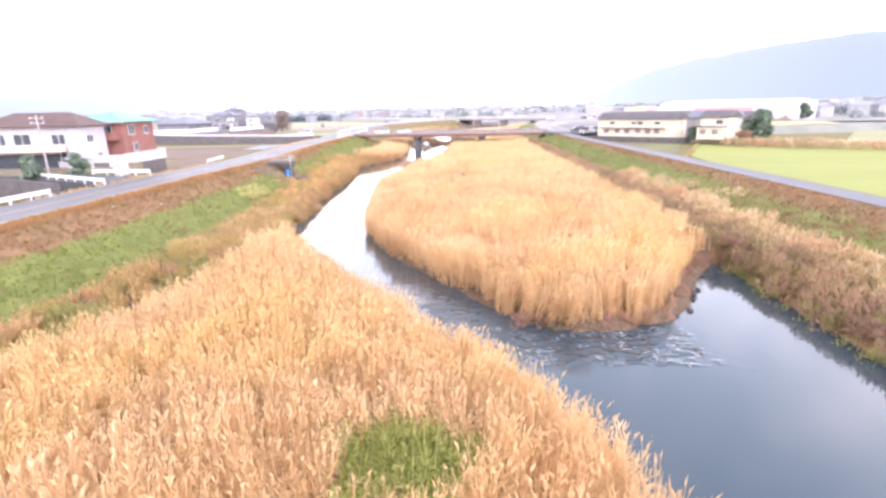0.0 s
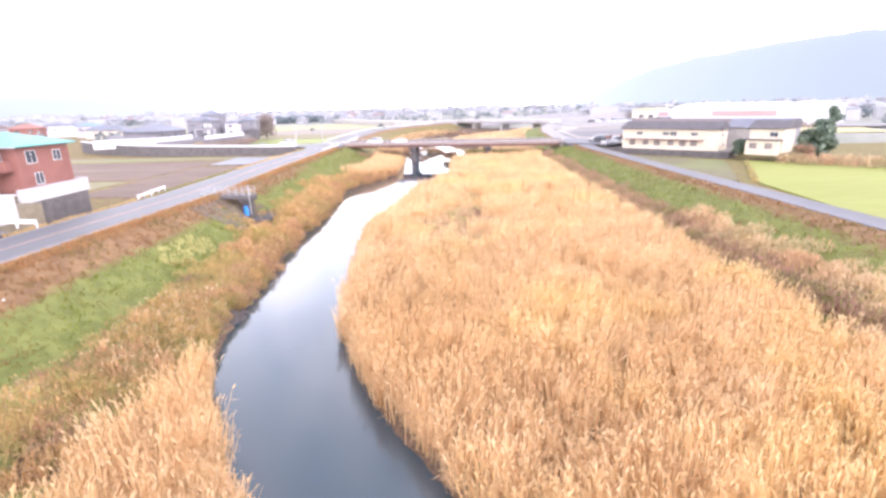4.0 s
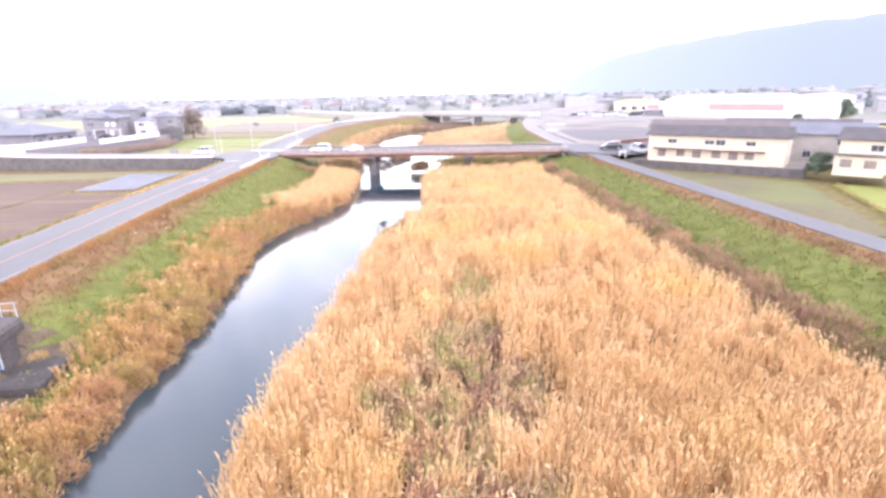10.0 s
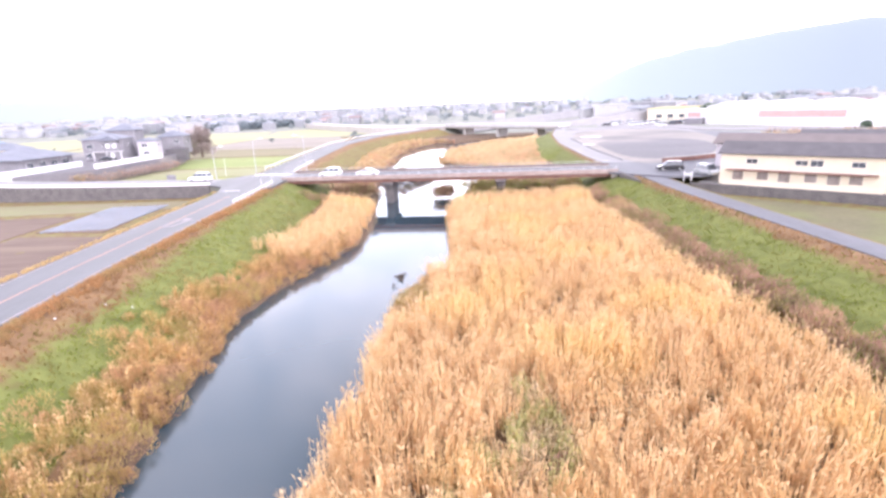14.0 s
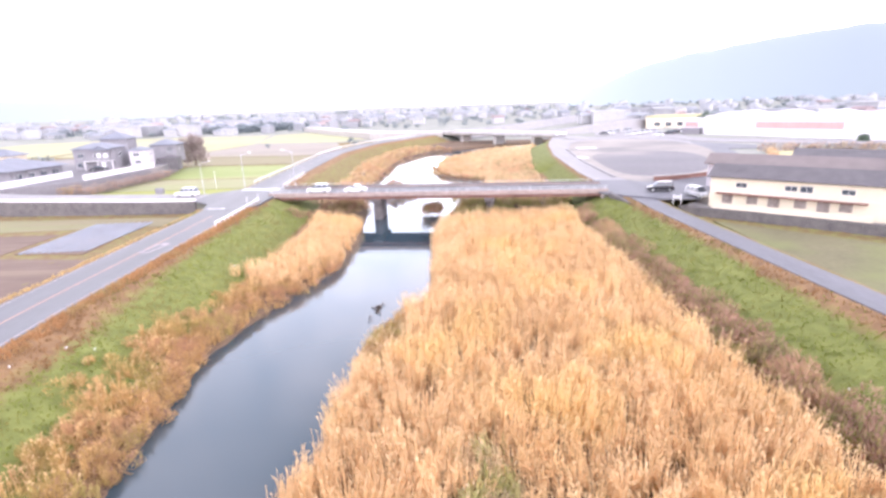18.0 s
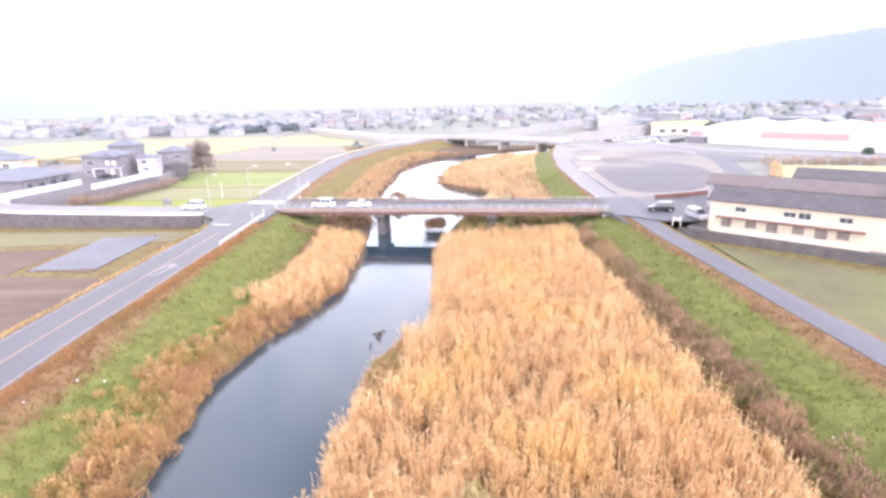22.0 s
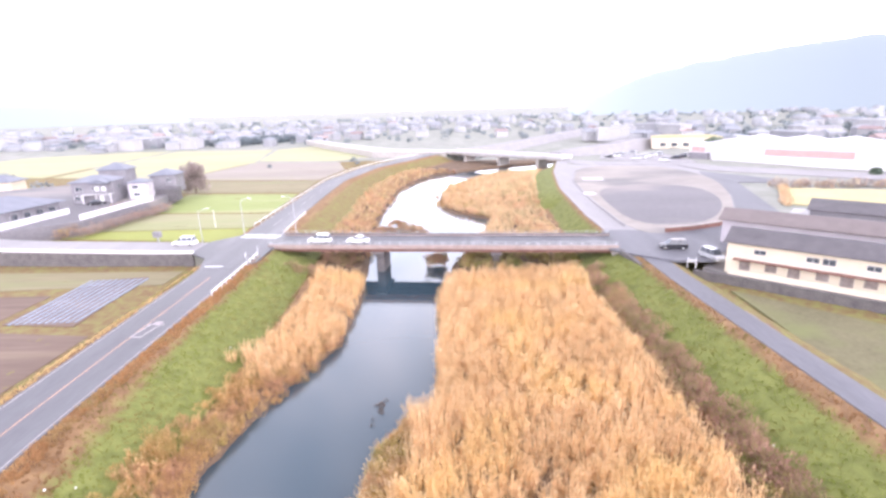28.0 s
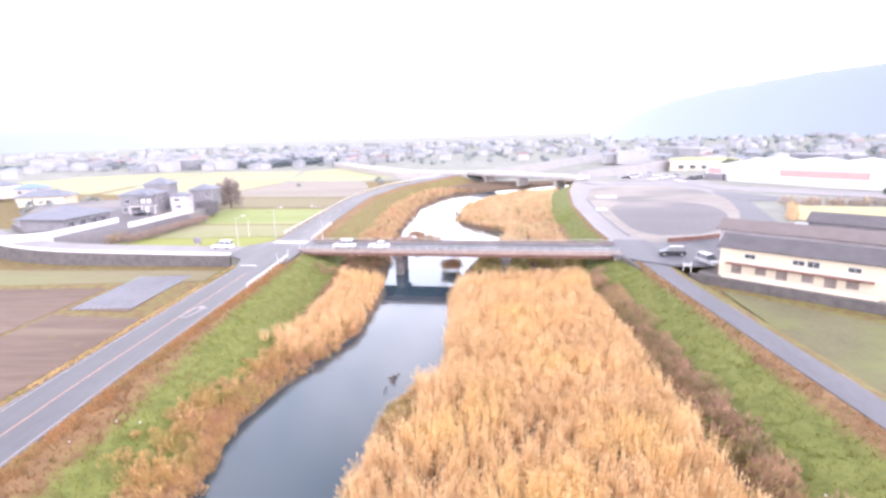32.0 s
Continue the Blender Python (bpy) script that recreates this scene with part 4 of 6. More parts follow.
Z = ROAD_TOP - 0.06
rail_fence("guard_rail", [(-21.5, -28.5, Z), (-21.7, -18, Z), (-22.0, -8.5, Z)], "white steel guard rail beside the levee road at the bridge", 0.85, 1.9)
rail_fence("guard_rail", [(-22.4, 9, Z), (-23.3, 30, Z)], "white steel guard rail beside the road past the bridge", 0.8, 2.2)
rail_fence("guard_rail", [(-31.7, 17, Z), (-32.2, 60, Z), (-32.4, 92, Z), (-29, 118, Z), (-22, 146, Z), (-2, 190, Z)], "long white steel guard rail beside the bending road", 0.8, 4.0)
rail_fence("guard_rail", [(-27.6, -96.2, Z + 0.1), (-28.0, -92.8, Z + 0.1)], "short white guard rail on the field side of the road", 0.62, 1.6, beam=0.3)
rail_fence("guard_rail", [(-28.2, -92.2, Z + 0.1), (-28.6, -88.4, Z + 0.1)], "short white guard rail on the field side of the road", 0.62, 1.6, beam=0.3)
rail_fence("guard_rail", [(-28.3, -111.4, Z + 0.1), (-42.0, -109.4, Z + 0.1)], "white guard rail beside the access lane to the houses", 0.75, 2.4, beam=0.42)
rail_fence("guard_rail", [(-28.4, -120.6, Z + 0.1), (-44.5, -112.4, Z + 0.1)], "white guard rail beside the access lane to the houses", 0.75, 2.4, beam=0.42)
rail_fence("guard_rail", [(-28.4, -129.0, Z + 0.1), (-29.4, -150, Z + 0.1)], "white guard rail along the road verge", 0.75, 2.4, beam=0.42)

street_lamp(-31.2, 9.5, LEVEE_L, 7.5, 20, "tall grey street lamp at the crossing")
street_lamp(-38.0, 4.2, LEVEE_L, 6.5, 10, "grey street lamp beside the side road")
street_lamp(-19.6, 8.5, LEVEE_L, 8.0, 200, "tall grey street lamp at the end of the bridge")
for x, y, h in ((-46, 28, 4.6), (-22.6, -6.5, 1.3), (-23.5, -10, 1.3)):
    e = thing("marker_post", x, y, height(x, y) if x < -40 else LEVEE_L, 0, "thin white marker post standing in the ground", "post")
    part("pole", rodded((0, 0, -0.2), (0, 0, h), 0.05), WHITE_STEEL, e)
    part("cap", rodded((0, 0, h), (0, 0, h + 0.08), 0.09), GREY_STEEL, e)

# ---- fields ----
def field(name, points, z, mat, label, rows=0, turn=0.0):
    return slab(name, points, z, mat, label, 0.25, "field", "structure")


field("stubble_field", [(-36, -8.6), (-36, -16), (-118, -19), (-118, -4.5)], FIELD + 0.10, STUBBLE, "dull green stubble field")
field("ploughed_field", [(-52, -20), (-52, -58), (-112, -56), (-116, -20.5)], FIELD + 0.08, PLOUGHED, "brown ploughed field")
field("ploughed_field", [(-35, -36), (-34.5, -80), (-50.5, -78), (-51, -34)], FIELD + 0.08, PLOUGHED, "brown ploughed field")
field("stubble_field", [(-53, -60), (-53, -80), (-112, -78), (-112, -58)], FIELD + 0.10, STUBBLE, "dull brown stubble field")
field("mulched_bed", [(-50.4, -31.5), (-49.5, -13.0), (-41.0, -11.2), (-39.3, -32.8)], FIELD + 0.14, PLOUGHED, "vegetable bed under film")
bed = thing("film_cover", -45, -22, FIELD + 0.14, 2, "rows of blue-grey plastic mulch film over soil", "plastic film")
for k in range(10):
    bm = bmesh.new()
    x = -4.6 + k * 1.02
    rod(bm, (x, -9.6, 0.0), (x + 0.25 * (k - 5) * 0.2, 9.4, 0.0), 0.27, seg=10)
    bm.transform(Matrix.Diagonal((1, 1, 0.5, 1)))
    part("film", bm, PLASTIC, bed)
field("paddy_field", [(-35.5, 12.2), (-36.6, 26), (-79, 26), (-80, 20)], FIELD + 0.12, PADDY, "bright yellow-green winter field")
field("paddy_field", [(-36.6, 27), (-37.5, 44), (-76, 48), (-79, 27)], FIELD + 0.10, PADDY_DULL, "green winter field")
field("paddy_field", [(-37.5, 46), (-39, 78), (-80, 84), (-76, 50)], FIELD + 0.10, PADDY_SOFT, "green winter field")
field("stubble_field", [(-38.6, 82), (-40, 112), (-112, 124), (-84, 88)], FIELD + 0.08, STUBBLE, "dull stubble field")
field("ploughed_field", [(-40, 115), (-36, 150), (-46, 188), (-96, 200), (-108, 127)], FIELD + 0.1, PALE_SOIL, "pale brown ploughed field")
field("stubble_field", [(-110, 128), (-98, 200), (-120, 300), (-200, 310), (-180, 150)], FIELD + 0.08, PALE_FIELD, "pale yellow-green field")
field("paddy_field", [(-185, 150), (-205, 312), (-420, 330), (-330, 190)], FIELD + 0.08, PALE_FIELD, "wide pale yellow-green field")
field("paddy_field", [(-50, 195), (-30, 215), (-90, 330), (-116, 300), (-98, 206)], FIELD + 0.08, PALE_FIELD, "yellow-green field below the embankment")
field("paddy_field", [(75.4, -46.5), (61.2, -77.5), (58.6, -100), (59.2, -135), (62, -170), (150, -170), (150, -62), (118, -55), (96, -62)], FIELD + 0.34, PADDY, "bright yellow-green field beside the levee")
field("fallow_field", [(72.5, -44.5), (59.5, -74.5), (55.5, -74), (54.6, -44), (55.5, -26)], FIELD + 0.3, FALLOW, "weedy green fallow field below the levee")
field("stubble_field", [(110, -50), (160, -58), (230, 10), (150, 0)], FIELD + 0.3, PADDY_DULL, "pale green field")
field("yellow_field", [(98, 26), (112, 49), (160, 32), (150, 8), (122, 8)], 5.62, STRAW, "small straw-yellow field behind the buildings")

# ---- yard and roads past the bridge ----
def rounded(points, turns=2):
    """A plan outline with its corners cut round."""
    for _ in range(turns):
        points = [(a[0] + (b[0] - a[0]) * k, a[1] + (b[1] - a[1]) * k) for a, b in zip(points, points[1:] + points[:1]) for k in (0.25, 0.75)]
    return points


slab("yard_margin", [(50.4, -2), (50.9, 36), (55.5, 80), (66, 122), (108, 115), (111, 76), (96, 38), (82.5, 12), (71, 1), (58, -3)], 5.47, LANE, "pale worn strip round the gravel yard", 0.5)
slab("gravel_patch", rounded([(54, 9), (55.5, 34), (59, 56), (74, 66), (90, 58), (88, 38), (77, 17), (66, 7)]), 5.52, GRAVEL_DARK, "darker damp gravel in the yard", 0.1)
slab("gravel_yard", rounded([(51.4, 1.5), (52.6, 36), (57, 77), (69, 117), (102, 111), (105, 76), (92, 40), (79, 16), (69, 4.5), (58, 0.5)]), 5.512, GRAVEL, "bare gravel yard with darker damp patches", 0.5)
slab("yard_slab", [(60.6, 75.5), (67.4, 74.5), (67.8, 79), (61.2, 80)], 5.75, CONCRETE_PALE, "pale concrete slab lying in the yard", 0.3, "slab")
slab("yard_slab", [(53.2, 46.6), (56.4, 46.0), (56.8, 49.6), (53.8, 50.2)], 5.75, CONCRETE_PALE, "pale concrete slab lying in the yard", 0.3, "slab")
slab("approach", [(42.5, -9.5), (46.2, -14), (51, -17.5), (57.2, -18), (62, -12), (69, -1.5), (79, 7), (90, 16), (106, 62), (116, 60), (121, 68), (108, 92), (103, 78), (92, 40.5), (80, 16.5), (70.5, 5.4), (58, 1.2), (51, 4), (46, 5), (43.5, 0.5)], 5.5, LANE_GREY, "wide asphalt apron and road round the gravel yard", 0.35, "road")
slab("cross_road", [(66, 136), (72, 122), (108, 112), (112, 92), (160, 50), (300, -20), (306, -8), (168, 66), (122, 104), (118, 118), (80, 134), (71, 145)], 5.6, LANE, "wide pale main road", 0.4, "road")
wall_run("yard_wall", [(57.2, 1.4), (63, 2.6), (70.2, 5.6), (75.5, 10.6), (79.5, 16.8)], 5.4, 6.5, 0.35, RUST, "low rust-brown wall with pale coping round the yard", cap=CONCRETE)
wall_run("yard_kerb", [(51.2, 8), (52.5, 34), (56.8, 75), (64, 98)], 5.4, 5.72, 0.35, LANE, "low grey concrete kerb of the yard", "kerb")

# ---- far bridge and embankments ----
far = thing("far_bridge", 44, 170, 0, -45, "pale concrete bridge with a guard rail, seen far off", "bridge")
part("deck", boxed(-38, 38, -5, 5, 6.0, 6.9, bevel=0.05), CONCRETE_PALE, far)
for s in (-1, 1):
    part("girder", boxed(-38, 38, s * 4 - 0.3, s * 4 + 0.3, 5.2, 6.0), CONCRETE, far)
    part("parapet", boxed(-38, 38, s * 5 - 0.15, s * 5 + 0.15, 6.9, 7.6), CONCRETE_PALE, far)
for x in (-24, 0, 24):
    part("pier", boxed(x - 0.8, x + 0.8, -4, 4, -1, 5.2, bevel=0.1), CONCRETE, far)
slab("embankment_road", [(15, 192), (22, 201), (-20, 222), (-60, 282), (-100, 356), (-108, 352), (-68, 276), (-30, 212)], 6.8, CONCRETE_PALE, "pale road on a far embankment", 0.3, "road")
wall_run("embankment_wall", [(14, 192), (-30, 211), (-68, 275), (-108, 351)], 3.0, 6.9, 0.8, CONCRETE, "blue-grey wall of a far embankment", cap=CONCRETE_PALE)


def ramp(points, width, label):
    """A pale road that climbs on its own bank, through (x, y, z) points."""
    bm = bmesh.new()
    rows = []
    for k, (x, y, z) in enumerate(points):
        a, b = points[max(0, k - 1)], points[min(len(points) - 1, k + 1)]
        d = Vector((b[1] - a[1], a[0] - b[0], 0)).normalized() * width / 2
        rows.append([bm.verts.new((x + o * d.x, y + o * d.y, h)) for o, h in ((-2.4, 2.5), (-1, z), (1, z), (2.4, 2.5))])
    for a, b in zip(rows, rows[1:]):
        for k in range(4):
            bm.faces.new((a[k], a[(k + 1) % 4], b[(k + 1) % 4], b[k]))
    bm.faces.new(rows[0])
    bm.faces.new(rows[-1][::-1])
    bmesh.ops.recalc_face_normals(bm, faces=bm.faces)
    return tagged(link_mesh("ramp_road", bm, LANE), label, "road", kind="structure")


ramp([(72, 172, 6.6), (95, 188, 7.8), (124.5, 206, 9.6), (165, 226, 9.6)], 7, "pale ramp road climbing past the far bridge")
ramp([(20, 200, 6.6), (54, 243, 6.8), (98, 315, 7.4), (143, 387, 8.0)], 8, "pale road on a low far bank")


# ---- plants ----
def leaf_cloud(name, centres, radii, per, size, mats, seed, flat=0.75, blades=False):
    """Many small leaves, or thin upward blades and twigs, round clump centres, joined in one mesh."""
    rng = np.random.default_rng(seed)
    c = np.repeat(np.asarray(centres, float), per, 0)
    r = np.repeat(np.asarray(radii, float), per)
    n = len(c)
    d = rng.normal(0, 1, (n, 3))
    d /= np.linalg.norm(d, axis=1)[:, None]
    p = c + d * (r * rng.uniform(0.55, 1.08, n))[:, None] * (1, 1, flat)
    u = rng.normal(0, 1, (n, 3))
    u /= np.linalg.norm(u, axis=1)[:, None]
    v = np.cross(u, d)
    v /= np.linalg.norm(v, axis=1)[:, None] + 1e-6
    s = (size * rng.uniform(0.6, 1.4, n))[:, None]
    wide = 0.55
    if blades:
        u = d * 0.55 + u * 0.5 + (0, 0, 0.75)
        u /= np.linalg.norm(u, axis=1)[:, None]
        v = np.cross(u, rng.normal(0, 1, (n, 3)))
        v /= np.linalg.norm(v, axis=1)[:, None] + 1e-6
        s, wide = s * 2.0, 0.13
    verts = np.stack([p - u * s, p + v * s * wide, p + u * s, p - v * s * wide], 1).reshape(-1, 3)
    i = np.arange(n)[:, None] * 4
    faces = np.concatenate([i + (0, 1, 2), i + (0, 2, 3)])
    mat_of = np.tile((rng.random(n) < 0.25).astype(int) if len(mats) > 1 else np.zeros(n, int), 2)
    return from_arrays(name, verts, faces, mats, mat_of)


def tree(x, y, z, h, r, mat, label, seed, name="tree", bare=False):
    rng = np.random.default_rng(seed)
    e = thing(name, x, y, z, 0, label, "tree")
    bm = bmesh.new()
    rod(bm, (0, 0, -0.3), (0.1, 0.05, h * 0.55), 0.04 * h, 0.02 * h, 8)
    tips = []
    for k in range(9):
        a, b = rng.uniform(0, 2 * np.pi), rng.uniform(0.35, 1)
        root = (0, 0, h * rng.uniform(0.2, 0.5))
        tip = (math.cos(a) * r * 0.7 * b, math.sin(a) * r * 0.7 * b, h * rng.uniform(0.45, 0.88))
        rod(bm, root, tip, 0.012 * h, 0.005 * h, 5)
        tips.append(tip)
    part("trunk", bm, BARK, e)
    tips += [(math.cos(a) * r * 0.55, math.sin(a) * r * 0.55, h * b) for a, b in ((0.3, 0.22), (2.2, 0.26), (4.1, 0.2), (5.4, 0.35), (1.2, 0.4))]
    tips += [(0, 0, h * 0.9), (0.2 * r, -0.1 * r, h * 0.7)]
    crown = leaf_cloud("crown", tips, [r * rng.uniform(0.32, 0.5) for _ in tips], 110 if bare else 190, 0.09 * r + 0.06, [mat], seed, blades=bare)
    crown.parent = e
    return e


def shrub_band(name, centres, radius, per, size, mats, seed, label, category="scrub"):
    rng = np.random.default_rng(seed + 7)
    radii = radius * rng.uniform(0.6, 1.25, len(centres))
    ob = leaf_cloud(name, centres, radii, int(per * 1.5), size, mats, seed, blades=category != "trees")
    return tagged(ob, label, category, kind="stuff")


def along(x_of, y0, y1, n, spread, lift, seed):
    rng = np.random.default_rng(seed)
    y = rng.uniform(y0, y1, n)
    x = np.array([x_of(v) for v in y]) + rng.normal(0, spread, n)
    return np.array([(a, b, height(a, b) + lift) for a, b in zip(x, y)])


shrub_band("bramble", along(lambda y: 38.8 if y < -20 else 37.8, -176, -12, 1150, 0.85, 0.6, 21), 0.95, 80, 0.12, [BRAMBLE, GREEN_SCRUB], 21, "red-brown brambles along the foot of the bank")
shrub_band("green_bramble", along(lambda y: 37.6, -160, -60, 110, 0.5, 0.4, 22), 0.7, 60, 0.11, [GREEN_SCRUB], 22, "dull green brambles beside the pool")
shrub_band("bramble", along(lambda y: 41.5, -180, -96, 620, 1.1, 0.45, 23), 0.85, 60, 0.12, [HERB, STRAW_GRASS], 23, "pale tawny dry scrub on the bank")
shrub_band("bank_scrub", along(lambda y: water_l(y) - 1.2, -122, -30, 330, 0.7, 0.4, 24), 0.95, 190, 0.085, [SCRUB, BRAMBLE], 24, "golden and green scrub hanging over the water")
shrub_band("bank_scrub", along(lambda y: water_l(y) - 3.9, -122, -40, 260, 1.1, 0.3, 25), 0.8, 130, 0.085, [SCRUB, GREEN_SCRUB], 25, "green scrub on the bank")
shrub_band("bank_scrub", along(lambda y: road_l(y) + HALF_L + (13.4 if y < -132 else 12.4), -190, -112, 260, 1.8, 0.3, 26), 0.7, 70, 0.085, [GREEN_SCRUB, SCRUB], 26, "green and golden scrub at the levee foot")
shrub_band("far_scrub", along(lambda y: water_l(y) - 3, 6, 150, 200, 1.8, 0.5, 27), 1.0, 40, 0.2, [BRAMBLE, SCRUB], 27, "brown scrub on the upstream bank")
shrub_band("far_scrub", along(lambda y: water_r(y) + 6, 55, 135, 260, 3.5, 0.5, 28), 1.1, 40, 0.22, [SCRUB, BRAMBLE], 28, "pale orange scrub on the upstream bar")
shrub_band("bridge_scrub", along(lambda y: -14, -8, -5, 1, 0.1, 0.3, 29) * 0 + np.array([(-17 + 0.5 * k, -7.5 + math.sin(k) * 1.2, 3.4 - 0.11 * k) for k in range(24)]), 1.1, 70, 0.13, [BRAMBLE, GREEN_SCRUB], 29, "brown brambles beside the bridge abutment")

p = zone_points(8, 62, 14, 140, 1.1, 61, lambda x, y: water_r(y) + 0.8 < x < road_r(y) - HALF_R - 8)
scatter("reed_bed", p, ground_z(p), np.random.default_rng(62).uniform(1.0, 1.9, len(p)), [HERB, PLUME], 8, 63, label="pale orange reeds on the upstream bar", leaf=1, width=0.07)
p = zone_points(-24, 14, 8, 150, 0.8, 64, lambda x, y: road_l(y) + HALF_L + 9 < x < water_l(y) - 0.5)
scatter("reed_bed", p, ground_z(p), np.random.default_rng(65).uniform(0.8, 1.6, len(p)), [HERB, SCRUB], 8, 66, label="pale brown reeds on the upstream bank", leaf=1, width=0.07)


def corner_spread(n, seed):
    """Places on the low bank where the river bends."""
    r = np.random.default_rng(seed)
    out = []
    while len(out) < n:
        x, y = r.uniform(-10, 0), r.uniform(-139, -111)
        if x < water_l(y) - 0.6 and (y > -131 or x < -4.5):
            out.append((x, y, height(x, y) + 0.35))
    return np.array(out)


shrub_band("bank_scrub", corner_spread(420, 67), 0.75, 120, 0.08, [SCRUB, GREEN_SCRUB], 67, "golden and tawny scrub where the river bends")
shrub_band("bank_scrub", corner_spread(260, 68), 0.75, 120, 0.08, [GREEN_SCRUB, BRAMBLE], 68, "olive and brown scrub where the river bends")
p = zone_points(-9.5, 0, -134, -111, 2.2, 69, lambda x, y: x < water_l(y) - 0.5 and noise.noise((x * 0.25, y * 0.25, 9)) > -0.1)
scatter("reed_bed", p, ground_z(p), np.random.default_rng(70).uniform(0.9, 1.5, len(p)), [SCRUB, HERB], 10, 70, label="short golden reeds where the river bends", leaf=2, width=0.025, sway=0.8)


# ---- houses by the left levee ----
WARM_TILE = material("faded_red_tile", (0.26, 0.12, 0.1), (0.38, 0.2, 0.17), 0.4, 6, 0.7)
EARTH = material("plot_earth", (0.17, 0.145, 0.1), (0.29, 0.25, 0.18), 0.15, 1.5, 0.95)
slab("raised_plot", [(-38.6, -91.2), (-38.2, -102), (-62, -102), (-62, -91)], 7.3, EARTH, "raised gravel plot of the brick house", 4.6, "plot")
wall_run("plot_wall", [(-62, -90.8), (-38.2, -90.8), (-37.8, -102.2)], 3.0, 6.6, 0.5, CONCRETE_DARK, "dark concrete wall holding up the house plot", "retaining wall")
wall_run("garden_wall", [(-61, -90.5), (-38.0, -90.5), (-37.5, -102.4)], 6.55, 7.9, 0.3, CONCRETE_PALE, "pale block garden wall in front of the brick house")
slab("raised_plot", [(-35, -102.4), (-35, -110), (-70, -110), (-70, -102.4)], 6.5, EARTH, "raised plot of the white house", 3.6, "plot")
slab("access_lane", [(-29, -113.6), (-43.6, -106.8), (-75, -103), (-75, -108), (-43, -113.8), (-29, -120)], LEVEE_L + 0.09, ASPHALT, "short asphalt lane to the houses", 2.7, "road")
red = house("house", -42.6, -96.4, 7.2, 2, 8.4, 8.6, 5.5, RED_BRICK, ROOF_TEAL, "red brick-tiled two-storey house with a teal metal hip roof",
            [("e", -2.2, 3.5, 1.5, 1.4), ("e", -1.6, 0.9, 1.2, 1.3), ("s", -0.6, 3.4, 1.5, 1.5), ("s", 1.6, 3.4, 1.5, 1.5), ("e", 2.0, 3.5, 1.2, 1.2)], rise=1.5, over=0.7)
part("balcony", boxed(-3.2, 3.6, -5.6, -4.3, 2.7, 3.9, bevel=0.03), RED_BRICK, red, "brick-red balcony front")
part("entrance_screen", boxed(-0.9, 1.2, -5.0, -4.32, 0.1, 2.5), CONCRETE_PALE, red, "pale framed entrance screen")
part("gutter", boxed(-4.9, 4.9, -5.05, -4.95, 5.4, 5.55), GREY_STEEL, red)
white = house("house", -47.0, -105.2, 6.4, 2, 14, 5.6, 5.9, LILAC_WALL, ROOF_BROWN, "white rendered two-storey house with a brown hip roof",
              [("e", -0.9, 3.6, 1.3, 1.0), ("e", 0.6, 0.9, 1.1, 1.0), ("s", -1.5, 3.4, 2.4, 1.5), ("s", -4.8, 3.4, 1.6, 1.5), ("s", 3.8, 3.4, 2.0, 1.4), ("s", 3.6, 0.9, 1.8, 1.5)], rise=1.9, over=0.8)
part("balcony", boxed(-6.5, 4.6, -4.3, -2.8, 2.4, 3.4, bevel=0.03), CREAM, white, "cream balcony front")
part("porch_roof", boxed(-6.8, 4.8, -4.4, -2.78, 2.2, 2.38), ROOF_BROWN, white)
# Dark panels stand in for the shade below the balcony
part("ground_opening", boxed(-6.4, -1.0, -2.92, -2.75, 0.1, 2.0), GLASS, white, "dark panel for the shaded opening under the balcony")
part("ground_opening", boxed(-0.4, 3.0, -2.92, -2.75, 0.1, 2.0), GLASS, white, "dark panel for the shaded opening under the balcony")
part("corner_strip", boxed(4.7, 4.95, -2.95, -2.72, 0.0, 5.8), GREY_STEEL, white)
part("downpipe", rodded((6.9, -2.9, 0), (6.9, -2.9, 5.8), 0.06), GREY_STEEL, white)
garage = thing("garage", -38.0, -107.6, 5.5, 2, "low white concrete garage with dark openings", "garage")
part("wall", boxed(-3.6, 3.2, -1.6, 1.6, -0.4, 2.3, bevel=0.03), CONCRETE_PALE, garage)
part("roof_slab", boxed(-3.8, 3.4, -1.8, 1.8, 2.3, 2.5, bevel=0.03), CONCRETE_PALE, garage)
# No hollow is cut: dark panels give the shade inside two openings
for k in range(2):
    part("opening", boxed(-2.6 + k * 2.9, -0.4 + k * 2.9, -1.64, -1.5, 0.1, 1.7), CONCRETE_DARK, garage, "dark panel for the shade in a garage opening")
wall_run("block_wall", [(-31.5, -124), (-40, -119.5), (-60, -117)], 4.2, 6.2, 0.4, CONCRETE_DARK, "dark grey concrete block wall")
shed = house("shed", -48, -122, 4.6, 8, 7, 5, 2.8, CONCRETE, ROOF_GREY, "low grey shed with a shallow roof", rise=0.7, over=0.3, category="shed")
utility_pole(-43.8, -110.2, 5.5, 8.5)

tree(-39.4, -110.4, 5.0, 3.6, 1.6, LEAF_DARK, "rounded dark evergreen in front of the white house", 85)

